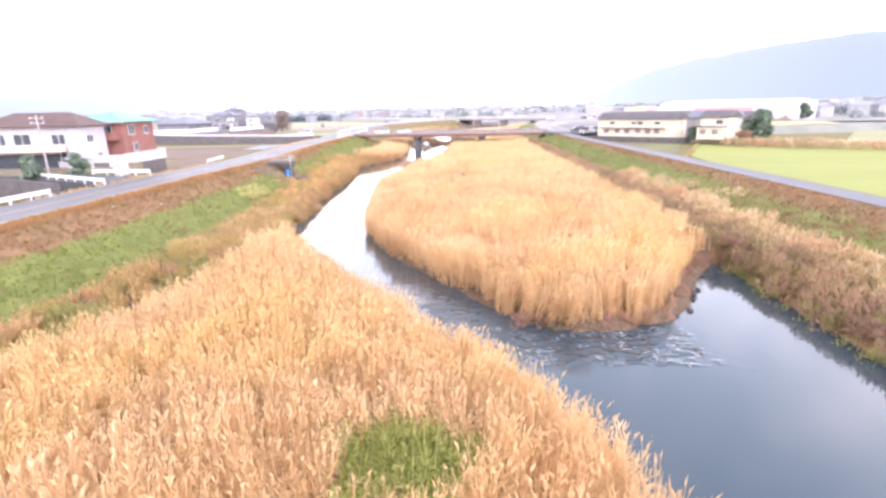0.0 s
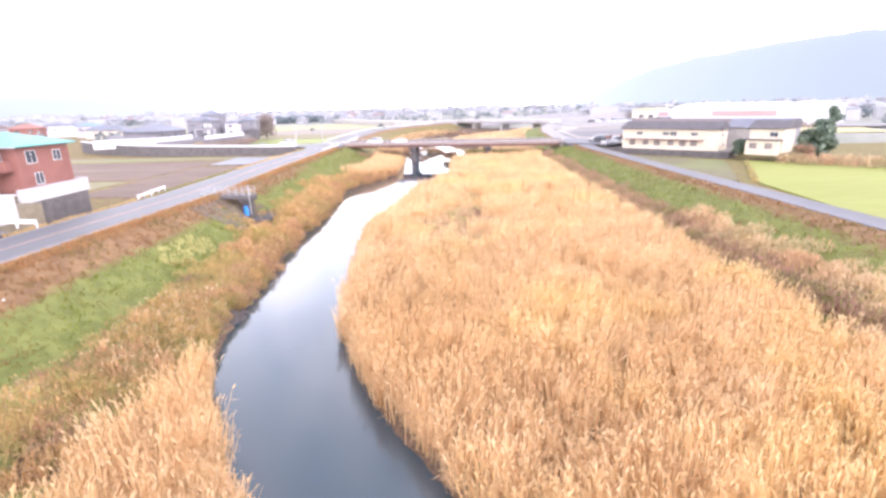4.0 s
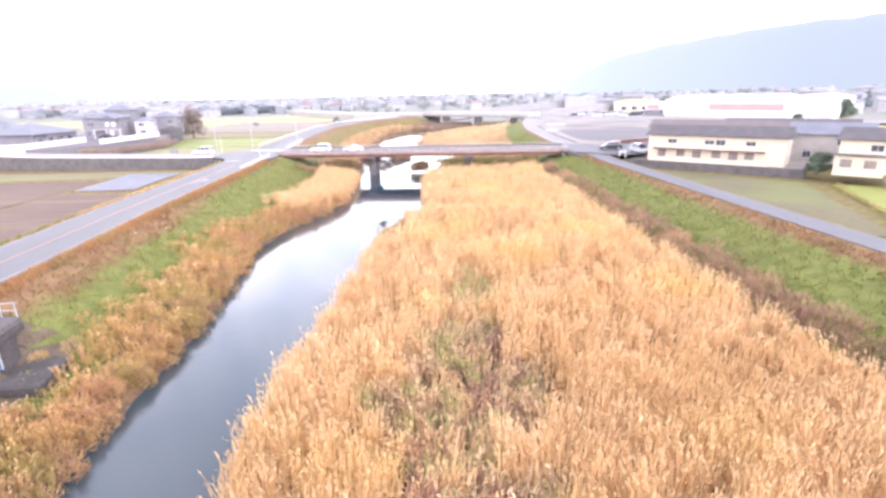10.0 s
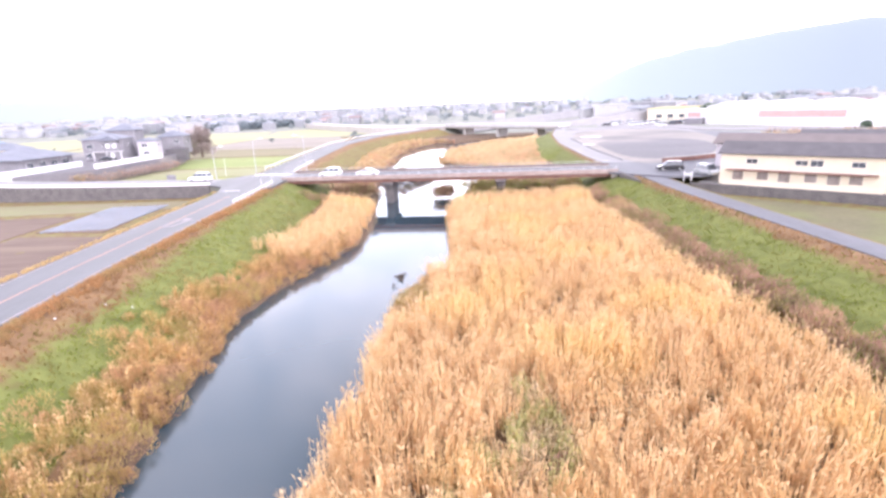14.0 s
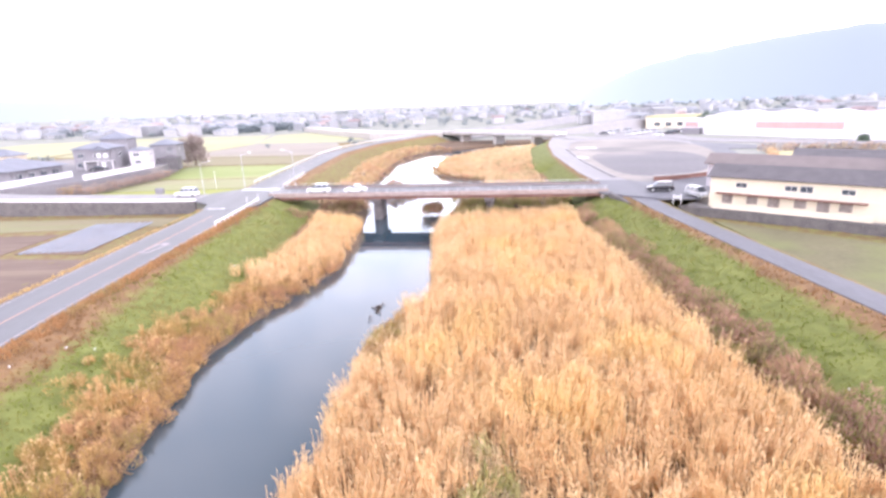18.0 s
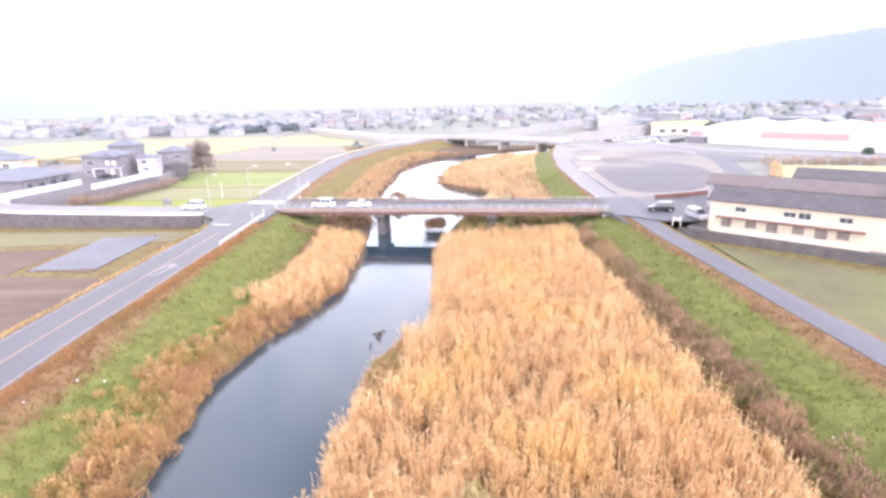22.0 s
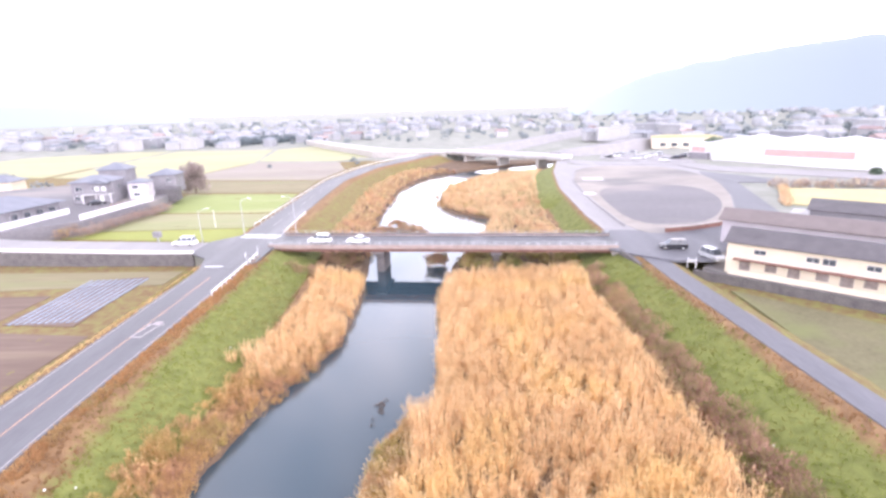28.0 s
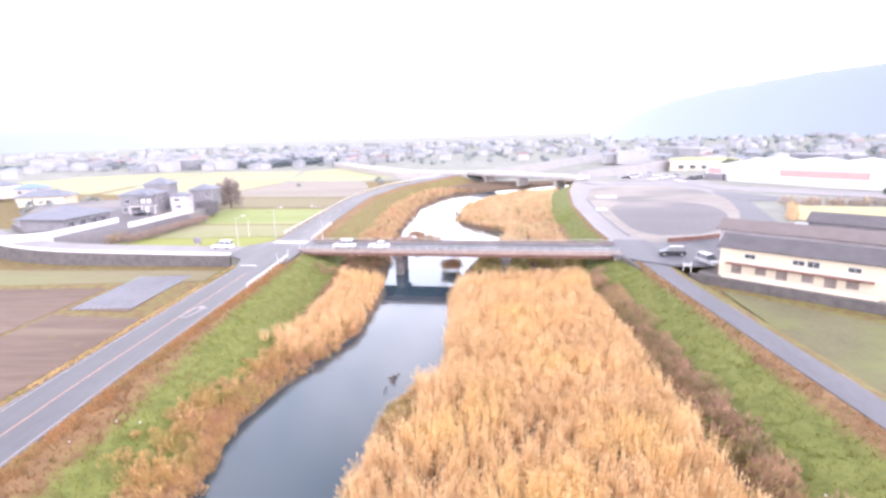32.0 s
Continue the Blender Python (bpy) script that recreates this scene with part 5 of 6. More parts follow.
# ---- the raised housing plots beyond the side road ----
slab("raised_plot", [(-76.5, 24), (-73.5, 52), (-78, 72), (-130, 92), (-150, 78), (-120, 34), (-88.5, 12)], 6.7, GRAVEL_DARK, "raised housing plot of dark gravel", 4.0, "plot")
wall_run("garden_wall", [(-77.6, 24.5), (-74.8, 52)], 5.6, 8.0, 0.3, WHITE_WALL, "long white garden wall below the houses")
wall_run("garden_wall", [(-104, 3.4), (-89.3, 11.5), (-87.2, 34)], 5.6, 8.1, 0.3, WHITE_WALL, "long white garden wall in front of the bungalow")
bung = house("bungalow", -98.0, 28.5, 6.7, 82, 15, 14, 3.2, GREY_WALL, ROOF_GREY, "wide low bungalow with a blue-grey tiled hip roof",
             [("s", k, 0.3, 1.9, 2.0) for k in (-5.5, -2, 1.5, 5)], rise=2.6, over=1.2)
for k in range(5):
    part("veranda_post", boxed(-6.9 + k * 3.3, -6.7 + k * 3.3, -7.9, -7.7, -0.1, 3.1), GREY_WALL, bung)
dark = house("house", -91.5, 53.5, 6.7, 12, 11, 8.5, 6.2, GREY_WALL, ROOF_GREY, "dark grey two-storey house with slate-grey hip and gable roofs",
             [("s", -3.5, 3.7, 1.6, 1.1), ("s", 0.8, 3.7, 1.6, 1.1), ("s", -4.2, 0.9, 1.2, 1.3), ("s", 3.6, 0.4, 1.4, 2.0), ("e", 0, 3.6, 1.4, 1.1)], rise=1.5, over=0.6)
part("porch_roof", boxed(-2.6, 5.4, -6.0, -4.2, 2.5, 2.7, bevel=0.02), CONCRETE_PALE, dark)
wing = hip_roof(bmesh.new(), 6.5, 4.2, 6.0, 1.2, 0.4, gable=True)
wing.transform(Matrix.Translation((2.6, -3.0, 0)) @ Matrix.Rotation(radians(90), 4, "Z"))
part("gable_roof", wing, ROOF_GREY, dark, "slate-grey cross gable")
part("bay_wall", boxed(0.7, 4.5, -5.4, -4.2, -0.2, 5.9, bevel=0.03), GREY_WALL, dark)
for x, z in ((1.7, 3.6), (3.5, 3.6), (2.6, 0.3)):
    part("bay_window", boxed(x - 0.55, x + 0.55, -5.46, -5.38, z, z + 1.3 + (0.7 if z < 1 else 0)), FRAME, dark, "white-framed window of the bay")
for x in (-2.3, 1.2, 5.1):
    part("porch_post", boxed(x - 0.12, x + 0.12, -5.9, -5.66, 0, 2.5), WHITE_WALL, dark)
house("house", -81.4, 58.0, 6.7, 12, 5.2, 6, 4.9, LILAC_WALL, ROOF_GREY, "small off-white two-storey house with a grey roof", [("s", -0.6, 3.2, 1.6, 0.9), ("s", -0.4, 1.0, 1.6, 0.8), ("e", 0, 3, 1.2, 0.9)], rise=1.0, over=0.5)
house("house", -93, 66, 6.7, 8, 8, 7, 8.2, GREY_WALL, ROOF_GREY, "tall grey house with a slate-grey hip roof", [("s", 2, 5, 1.6, 1.0)], rise=2.0)
house("house", -80.5, 72, 6.7, 8, 8, 8, 5.5, GREY_WALL, ROOF_GREY, "grey house with a grey tiled roof behind the white one", [("s", 2, 3.4, 1.6, 1.0), ("e", 0, 3.2, 1.6, 1.0)], rise=1.8)
house("shed", -76.4, 64.5, 4.8, 14, 6, 5, 3.4, ROOF_DARK, ROOF_DARK, "dark shed beside the houses", rise=0.8, over=0.2, category="shed")
tree(-76.5, 82, 4.0, 10.5, 5.0, TWIGS, "leafless grey-brown tree beside the houses", 71, bare=True)

house("house", -160, 94, 5.0, 10, 18, 9, 3.6, CREAM, ROOF_GREY, "long low cream house with a wide grey roof", [("s", -4, 0.6, 2.0, 1.6), ("s", 3, 0.6, 2.0, 1.6)], rise=2.4, over=0.9)
house("house", -196, 88, 5.0, 20, 12, 9, 5.6, RED_BRICK, WARM_TILE, "dull red two-storey house with a red roof", [("s", -3, 3.4, 1.6, 1.2), ("s", 2.5, 3.4, 1.6, 1.2)], rise=2.0)
house("house", -182, 112, 5.0, 0, 11, 8, 5.4, LILAC_WALL, ROOF_BLUE, "pale two-storey house with a blue-grey roof", [("s", -2.5, 3.2, 1.6, 1.2), ("s", 2.5, 3.2, 1.6, 1.2)], rise=1.8)
house("house", -212, 128, 5.0, -10, 13, 9, 5.6, WHITE_WALL, ROOF_GREY, "white two-storey house with a grey hip roof", [("s", -3, 3.2, 1.6, 1.2), ("s", 2.5, 3.2, 1.6, 1.2)], rise=1.9)

# ---- apartment block and its neighbours ----
WALL_END = [("s", -7.2, 3.5, 1.5, 0.7), ("s", -0.6, 3.5, 1.5, 0.7), ("s", 1.3, 3.4, 1.5, 0.9), ("s", 6.2, 3.5, 1.5, 0.7), ("e", -0.5, 3.2, 0.9, 1.0), ("e", 0.6, 0.9, 0.9, 0.9)]
apt = house("apartment_block", 68.3, -25.9, 4.5, -42, 23.4, 7.0, 4.95, CREAM, ROOF_DARK, "long cream two-storey apartment block with a dark gabled roof", WALL_END, rise=1.7, gable=True, over=0.5, category="apartment block")
part("canopy", boxed(-10.6, 8.6, -4.5, -3.48, 2.35, 2.5, bevel=0.02), RUST, apt, "long brown canopy over the ground floor")
part("balcony_wall", boxed(-11.0, 9.4, -4.5, -4.35, -0.2, 0.9, bevel=0.02), CREAM, apt, "low cream wall of the ground-floor balconies")
for k, x in enumerate((-9.0, -5.5, -2.6, 0.8, 3.6, 6.2)):
    part("door" if k % 2 == 0 else "ground_window", boxed(x - 0.75, x + 0.75, -3.56, -3.45, 0.3 if k % 2 == 0 else 1.0, 2.2), CURTAIN, apt)
part("sill_band", boxed(-11.7, 11.7, -3.54, -3.5, 2.6, 2.7), CONCRETE_PALE, apt)
wall_run("retaining_wall", [(52.8, -19.8), (57.0, -23.2), (75.5, -40.0), (78.2, -37)], 3.0, 4.65, 0.5, CONCRETE_DARK, "dark stained retaining wall below the apartment block", "retaining wall", cap=CONCRETE_DARK)
slab("apartment_plot", [(55, -18.5), (57.4, -22.6), (75.4, -39.4), (96, -16), (76, 4), (64, -9)], 4.5, GRAVEL, "gravel plot under the apartment block", 1.6, "plot")
house("apartment_block", 76.0, -13.5, 4.5, -42, 27, 6.5, 5.3, LILAC_WALL, ROOF_FADED, "second pale apartment block with a faded brown gabled roof", [("w", 0.8, 4, 0.9, 0.9), ("s", -8, 3.6, 1.5, 0.8), ("s", -2, 3.6, 1.5, 0.8)], rise=1.6, gable=True, over=0.6, category="apartment block")
house("workshop", 99, -3, 4.5, -42, 26, 9, 4.6, GREY_WALL, ROOF_DARK, "long workshop with a dark blue-grey metal roof", [("s", k, 2.4, 1.4, 1.0) for k in (-8, -3, 2, 7)], rise=1.6, gable=True, over=0.5, category="workshop")
house("house", 88.6, -28.5, 4.5, -42, 12, 8, 5.0, CONCRETE, ROOF_GREY, "grey timber-sided house with a gabled roof", [("w", 0, 3.2, 1.0, 1.2), ("s", -3, 0.8, 1.2, 1.2), ("s", 2, 3.2, 1.4, 0.9)], rise=1.9, gable=True)
slab("flat_roof", [(84.5, 6), (90, 12), (97, 6), (91, 0)], 7.4, CONCRETE_PALE, "pale flat roof of a lean-to", 2.9, "lean-to", kind="")
cream = house("house", 82.2, -44.2, 5.2, -48, 6.5, 7.5, 4.8, CREAM, ROOF_DARK, "cream two-storey house with a dark gabled roof", [("w", -1.2, 3.2, 1.5, 0.9), ("w", 1.2, 0.8, 1.3, 1.1), ("s", -1.6, 0.8, 1.3, 1.1), ("s", 1.4, 3.2, 1.5, 0.9)], rise=1.6, gable=True, over=0.5)
part("lower_roof", boxed(-4.0, 3.6, -5.6, -3.7, 2.45, 2.65, bevel=0.03), ROOF_DARK, cream, "dark lower roof")
part("annexe", boxed(-3.4, 2.8, -5.2, -3.74, -0.6, 2.45), CREAM, cream)
for x in (-1.9, 1.1):
    w = part("window", boxed(x - 0.75, x + 0.75, -5.25, -5.18, 0.7, 1.9), CURTAIN, cream, "curtained window of the lower storey")
    part("frame", boxed(x - 0.82, x + 0.82, -5.23, -5.19, 1.26, 1.34), FRAME, w)
    part("sill", boxed(x - 0.85, x + 0.85, -5.32, -5.2, 0.6, 0.68), FRAME, w)
tree(91.5, -45.5, 4.0, 7.6, 4.0, LEAF_DARK, "dense dark evergreen tree beside the cream house", 72)
tree(77.4, -40.5, 4.0, 3.4, 1.8, LEAF_DARK, "round dark evergreen bush beside the cream house", 74)
tree(84.2, -51.5, 3.8, 2.6, 2.0, BRAMBLE, "red-brown shrub in front of the cream house", 75, bare=True)
shrub_band("hedge", np.array([(80 + 0.75 * k, -52.5 - 0.62 * k + math.sin(k * 1.7) * 0.9, 4.3) for k in range(46)]), 1.8, 110, 0.18, [HERB, BRAMBLE], 76, "brown straggling hedge along the field edge", "hedge")
shrub_band("hedge", np.array([(112 + 1.1 * k, 52.5 - 0.2 * k + math.sin(k) * 2.0, 6.0) for k in range(40)]), 2.2, 60, 0.3, [TWIGS, HERB], 77, "brown scrub along the small yellow field", "hedge")
shrub_band("hedge", np.array([(97 + 0.6 * k, 24.5 + k, 5.8) for k in range(26)]), 1.4, 60, 0.2, [HERB, BRAMBLE], 78, "tawny scrub between the road and the field", "hedge")
shrub_band("hedge", np.array([(75.5 - 0.5 * k, -47.5 - k, 3.3) for k in range(30)]), 0.6, 40, 0.13, [GREEN_SCRUB, BRAMBLE], 79, "weedy strip between two fields", "hedge")
shrub_band("hedge", np.array([(-78 - 0.1 * k + math.sin(k * 2.1), 17 + 0.8 * k, 4.9 + 0.03 * k) for k in range(40)]), 1.5, 60, 0.22, [TWIGS, SCRUB], 80, "brown scrub on the slope below the white wall", "hedge")
tree(-43.5, -113.5, 5.0, 3.8, 1.7, LEAF_DARK, "clipped dark evergreen beside the white house", 81)

# ---- factory and trees beyond the yard ----
fac = thing("factory", 165.4, 111.9, 5, -52, "long white factory hall with a faded red band", "factory")
part("wall", boxed(-34, 34, -16, 16, -0.3, 8.2, bevel=0.05), WHITE_WALL, fac, "white wall")
RED_BAND = material("faded_red_panel", (0.5, 0.29, 0.28), (0.62, 0.39, 0.37), 0.2, 2, 0.8)
part("red_band", boxed(-13, 17, -16.15, -16.0, 3.3, 6.0), RED_BAND, fac, "faded red panel band")
for k in range(4):
    bay = hip_roof(bmesh.new(), 33, 17.2, 8.3, 1.5, 0.2, gable=True)
    bay.transform(Matrix.Translation((-25.8 + 17.2 * k, 0, 0)) @ Matrix.Rotation(radians(90), 4, "Z"))
    part("roof_bay", bay, WHITE_WALL, fac)
part("office", boxed(-45, -33, -14, 8, -0.3, 7.0, bevel=0.05), WHITE_WALL, fac)
part("office_panel", boxed(-44, -38, -14.12, -13.98, 3.4, 5.6), RED_BAND, fac)
part("office_band", boxed(-45.1, -45.0, -12, 2, 3.2, 5.0), RED_BAND, fac)
part("entrance", boxed(-44, -36, -16.5, -14, -0.2, 3.0), GREY_WALL, fac)
house("store", 152, 198, 5, -20, 36, 14, 6, CREAM, STRAW, "low cream store with a faded yellow roof", [("s", k, 1.0, 3.0, 2.0) for k in (-12, -6, 0, 6, 12)], rise=1.0, over=0.4, category="store")
slab("car_park", [(86, 141), (106, 121), (122, 121), (124, 160), (94, 166)], 5.55, LANE, "pale asphalt car park beside the main road", 0.4, "car park")
tree(139, 142, 5, 9, 4, LEAF_DARK, "dark green tree beside the main road", 82)
tree(186, 84, 5, 7, 4.5, LEAF_DARK, "dark green tree beside the factory", 83)
tree(156, 70, 5, 2.8, 1.8, LEAF_DARK, "round dark bush beside the main road", 84)


# ---- cars ----
def car(x, y, z, turn, paint, label, kind_="saloon"):
    """A car, nose towards +x."""
    length, wide, tall = {"saloon": (4.5, 1.7, 1.42), "wagon": (4.6, 1.75, 1.75), "van": (3.4, 1.48, 1.85)}[kind_]
    e = thing("car", x, y, z, turn, label, "car")
    lo, hi, l2, w2 = 0.24, 0.86 if kind_ != "van" else 0.95, length / 2, wide / 2
    side = {"saloon": [(-l2, lo), (l2, lo), (l2, 0.62), (l2 - 0.25, 0.72), (l2 - 1.15, hi), (-l2 + 0.75, hi + 0.04), (-l2, 0.78)],
            "wagon": [(-l2, lo), (l2, lo), (l2, 0.66), (l2 - 0.2, 0.8), (l2 - 0.95, hi + 0.1), (-l2 + 0.15, hi + 0.12), (-l2, 0.7)],
            "van": [(-l2, lo), (l2, lo), (l2, 0.8), (l2 - 0.12, hi), (l2 - 0.3, hi + 0.03), (-l2 + 0.05, hi + 0.03), (-l2, 0.8)]}[kind_]
    cab = {"saloon": [(l2 - 1.25, hi), (l2 - 2.0, tall), (-l2 + 1.25, tall), (-l2 + 0.5, hi)], "wagon": [(l2 - 0.95, hi + 0.08), (l2 - 1.75, tall), (-l2 + 0.35, tall), (-l2 + 0.08, hi + 0.08)],
           "van": [(l2 - 0.28, hi), (l2 - 0.75, tall), (-l2 + 0.1, tall), (-l2 + 0.05, hi)]}[kind_]

    def hull(points, w_low, w_top):
        bm = bmesh.new()
        zs = [p[1] for p in points]
        rings = []
        for s in (-1, 1):
            rings.append([bm.verts.new((px, s * (w_low + (w_top - w_low) * (pz - min(zs)) / (max(zs) - min(zs))), pz)) for px, pz in points])
        bm.faces.new(rings[0])
        bm.faces.new(rings[1][::-1])
        for i in range(len(points)):
            j = (i + 1) % len(points)
            bm.faces.new((rings[0][i], rings[1][i], rings[1][j], rings[0][j]))
        bmesh.ops.recalc_face_normals(bm, faces=bm.faces)
        bmesh.ops.bevel(bm, geom=list(bm.edges), offset=0.05, segments=1, affect="EDGES")
        return bm

    part("body", hull(side, w2, w2 - 0.02), paint, e)
    part("cabin_glass", hull(cab, w2 - 0.05, w2 - 0.22), GLASS, e, "dark tinted windows")
    xs = [p[0] for p in cab[1:3]]
    part("roof_panel", boxed(min(xs) + 0.02, max(xs) - 0.02, -w2 + 0.24, w2 - 0.24, tall - 0.02, tall + 0.03, bevel=0.02), paint, e)
    for s in (-1, 1):
        for k in (0.36, -0.1, -0.5):
            px = min(xs) + (max(xs) - min(xs)) * (k + 0.5)
            bm = boxed(-0.05, 0.05, -0.02, 0.02, 0, tall - hi + 0.02)
            bm.transform(Matrix.Translation((px, s * (w2 - 0.06), hi)) @ Matrix.Rotation(s * math.atan2(0.17, tall - hi), 4, "X"))
            part("pillar", bm, paint, e)
        for k in (1, -1):
            c = (k * (l2 - 0.8), s * (w2 - 0.1), 0.31)
            w = part("wheel", rodded((c[0], c[1] - 0.1, c[2]), (c[0], c[1] + 0.1, c[2]), 0.31, seg=14), RUBBER, e)
            part("rim", rodded((c[0], c[1] - 0.11, c[2]), (c[0], c[1] + 0.11, c[2]), 0.19, seg=10), GREY_STEEL, w)
        part("headlight", boxed(l2 - 0.08, l2 + 0.01, s * (w2 - 0.42), s * (w2 - 0.1), 0.58, 0.72), GLASS, e)
        part("tail_light", boxed(-l2 - 0.01, -l2 + 0.06, s * (w2 - 0.3), s * (w2 - 0.08), 0.62, 0.85), RED_BRICK, e)
        part("mirror", boxed(cab[0][0] - 0.35, cab[0][0] - 0.2, s * (w2 + 0.01), s * (w2 + 0.16), hi + 0.02, hi + 0.16), paint, e)
    return e


DECK = 5.64
car(-12.4, 0.1, DECK, 174, CAR_WHITE, "white hatchback waiting on the bridge", "wagon")
car(-4.6, -0.9, DECK, 174, CAR_WHITE, "white saloon waiting on the bridge", "saloon")
car(-40.2, 1.4, side_z(-40.2) + 0.01, 175, CAR_WHITE, "white minivan on the side road", "wagon")
car(53.4, -10.6, 5.52, 172, CAR_DARK, "black estate car parked beside the levee lane", "wagon")
car(57.0, -17.2, 5.52, -78, CAR_SILVER, "silver estate car parked beside the apartment block", "wagon")
car(-88.0, 46.5, 6.72, 20, CAR_DARK, "black car parked in front of the dark house", "saloon")
g = np.random.default_rng(73)
for row, (x, y) in enumerate(((92, 146), (101, 137), (110, 128))):
    for k in range(5):
        if (row, k) in ((0, 3), (2, 1)):
            continue
        paint = (CAR_WHITE, CAR_WHITE, CAR_SILVER, CAR_DARK)[int(g.integers(4))]
        car(x + 4.2 * k, y + 4.0 * k - row, 5.56, 135 + g.normal(0, 3), paint, {CAR_WHITE: "white", CAR_SILVER: "silver", CAR_DARK: "black"}[paint] + " car parked in the far car park", ("wagon", "saloon", "van")[int(g.integers(3))])
board = thing("notice_board", 52.6, -19.4, 5.0, -20, "small grey notice board on two white posts", "sign")
part("panel", boxed(-0.6, 0.6, -0.04, 0.04, 0.7, 1.25, bevel=0.01), GREY_STEEL, board)
for o in (-0.6, 0.6):
    part("post", boxed(o - 0.05, o + 0.05, -0.03, 0.03, -0.2, 1.5), WHITE_STEEL, board)
cabin = thing("utility_cabinet", -53, 14.0, 3.6, 0, "small green-grey cabinet on a post beside the field", "cabinet")
part("body", boxed(-0.9, 0.9, -0.4, 0.4, 0.7, 2.0, bevel=0.03), GREY_WALL, cabin)
part("leg", boxed(-0.15, 0.15, -0.15, 0.15, -0.6, 0.7), GREY_STEEL, cabin)

# ---- the old bridge stub on the left bank ----
stub = thing("old_bridge_stub", -16.2, -92.6, 2.25, 3, "remains of an old concrete footbridge with rusty railings", "bridge stub")
part("slab", boxed(-4.6, 2.0, -1.0, 1.0, 2.75, 3.15, bevel=0.04), CONCRETE_DARK, stub, "grey stained concrete slab")
part("pier", boxed(0.5, 1.6, -0.7, 0.7, -1.4, 2.75, bevel=0.06), RUBBLE, stub)
part("pier_head", boxed(0.2, 2.0, -1.05, 1.05, 2.3, 2.75, bevel=0.06), RUBBLE, stub)
for s in (-1, 1):
    for k in range(8):
        part("post", boxed(-4.5 + k * 0.9, -4.44 + k * 0.9, s * 0.92 - 0.03, s * 0.92 + 0.03, 3.15, 4.1), GREY_STEEL, stub)
    for h in (3.6, 4.08):
        part("rail", rodded((-4.6, s * 0.92, h), (2.0, s * 0.92, h), 0.03), GREY_STEEL, stub)
part("ladder_pipe", rodded((1.7, -1.05, 0.6), (1.7, -1.05, 4.5), 0.05), GREY_STEEL, stub)
drum = thing("blue_drum", -15.2, -93.0, height(-15.2, -93.0) - 0.03, 0, "bright blue plastic drum standing beside the old pier", "drum")
bm = bmesh.new()
for a, b, r in ((0, 0.1, 0.36), (0.1, 0.55, 0.4), (0.55, 0.65, 0.43), (0.65, 1.2, 0.4), (1.2, 1.3, 0.36)):
    rod(bm, (0, 0, a), (0, 0, b), r, seg=16)
part("barrel", bm, BLUE, drum)
part("lid", rodded((0, 0, 1.3), (0, 0, 1.36), 0.3, seg=16), BLUE, drum)
PAVING = material("old_paving", (0.09, 0.07, 0.052), (0.19, 0.145, 0.105), 0.5, 3, 0.95, random_by="object", spread=0.15)
paving = thing("bank_paving", -15.5, -95, 0, 0, "cracked grey concrete paving on the bank below the old bridge", "paving")
for i in range(7):
    for j in range(6):
        x, y = -20.0 + i * 1.1, -101.2 + j * 2.0
        bm = solid(bmesh.new(), [(x + 15.5, y + 95), (x + 16.56, y + 95), (x + 16.56, y + 96.92), (x + 15.5, y + 96.92)], lambda a, b: height(a - 15.5, b - 95) - 0.2, lambda a, b: height(a - 15.5, b - 95) + 0.07)
        part("paving_slab", bm, PAVING, paving)

# ---- rocks, drift and foam in the river ----
def rock(x, y, z, r, seed, group):
    g = np.random.default_rng(seed)
    bm = bmesh.new()
    bmesh.ops.create_icosphere(bm, subdivisions=2, radius=r)
    for v in bm.verts:
        n = noise.noise(v.co * (1.4 / r) + Vector((seed, 0, 0)))
        v.co *= 1 + 0.35 * n
        v.co.z *= 0.6
    ob = link_mesh("rock", bm, STONE)
    ob.matrix_world = pose(x, y, z, 0, 0, g.uniform(0, 360))
    return tagged(ob, "dark wet river rock at the water's edge", "rock", group)


g = np.random.default_rng(90)
for k in range(62):
    y = g.uniform(-123.5, -116.0)
    off = g.uniform(-2.0, 0.6)
    rock(float(water_l(y)) + off, y, 0.05 - 0.28 * off, g.uniform(0.14, 0.46), 400 + k, "rocks on the left bank")
for k in range(12):
    y = g.uniform(-151.5, -139)
    rock(float(isle_r(y)) + g.uniform(-0.6, 0.5), y, 0.08, g.uniform(0.1, 0.24), 200 + k, "stones at the island's tip")
for k in range(46):
    rock(g.uniform(17.5, 29), g.uniform(-154.5, -150.6), -0.05, g.uniform(0.08, 0.2), 300 + k, "stones in the rapids")
tip = np.array([(float(isle_r(y)) - 1.6 + g.normal(0, 0.8), y, 0.45) for y in g.uniform(-150.6, -137.5, 70)] + [(float(x), -150.2 + g.normal(0, 0.4), 0.4) for x in g.uniform(18.5, 27, 30)])
shrub_band("dead_weeds", tip, 0.6, 60, 0.09, [BRAMBLE], 89, "dark red-brown dead weeds on the island's tip", "weeds")
shrub_band("green_weeds", np.array([(26.0, -150.0, 0.5), (26.6, -150.3, 0.45), (27.8, -148.8, 0.5), (28.1, -148.5, 0.45)]), 0.35, 60, 0.07, [GRASS], 88, "small bright green weeds on the island's tip", "weeds")
shrub_band("bridge_scrub", np.array([(g.uniform(15.5, 43), g.uniform(-6, 9), 1.2 + g.uniform(0, 1.1)) for k in range(230)]), 1.0, 60, 0.15, [GREEN_SCRUB, BRAMBLE], 87, "dark green scrub under the bridge")
footing = thing("old_footing", -12.9, -93.2, 1.2, 6, "dark broken concrete footing of the old bridge", "footing")
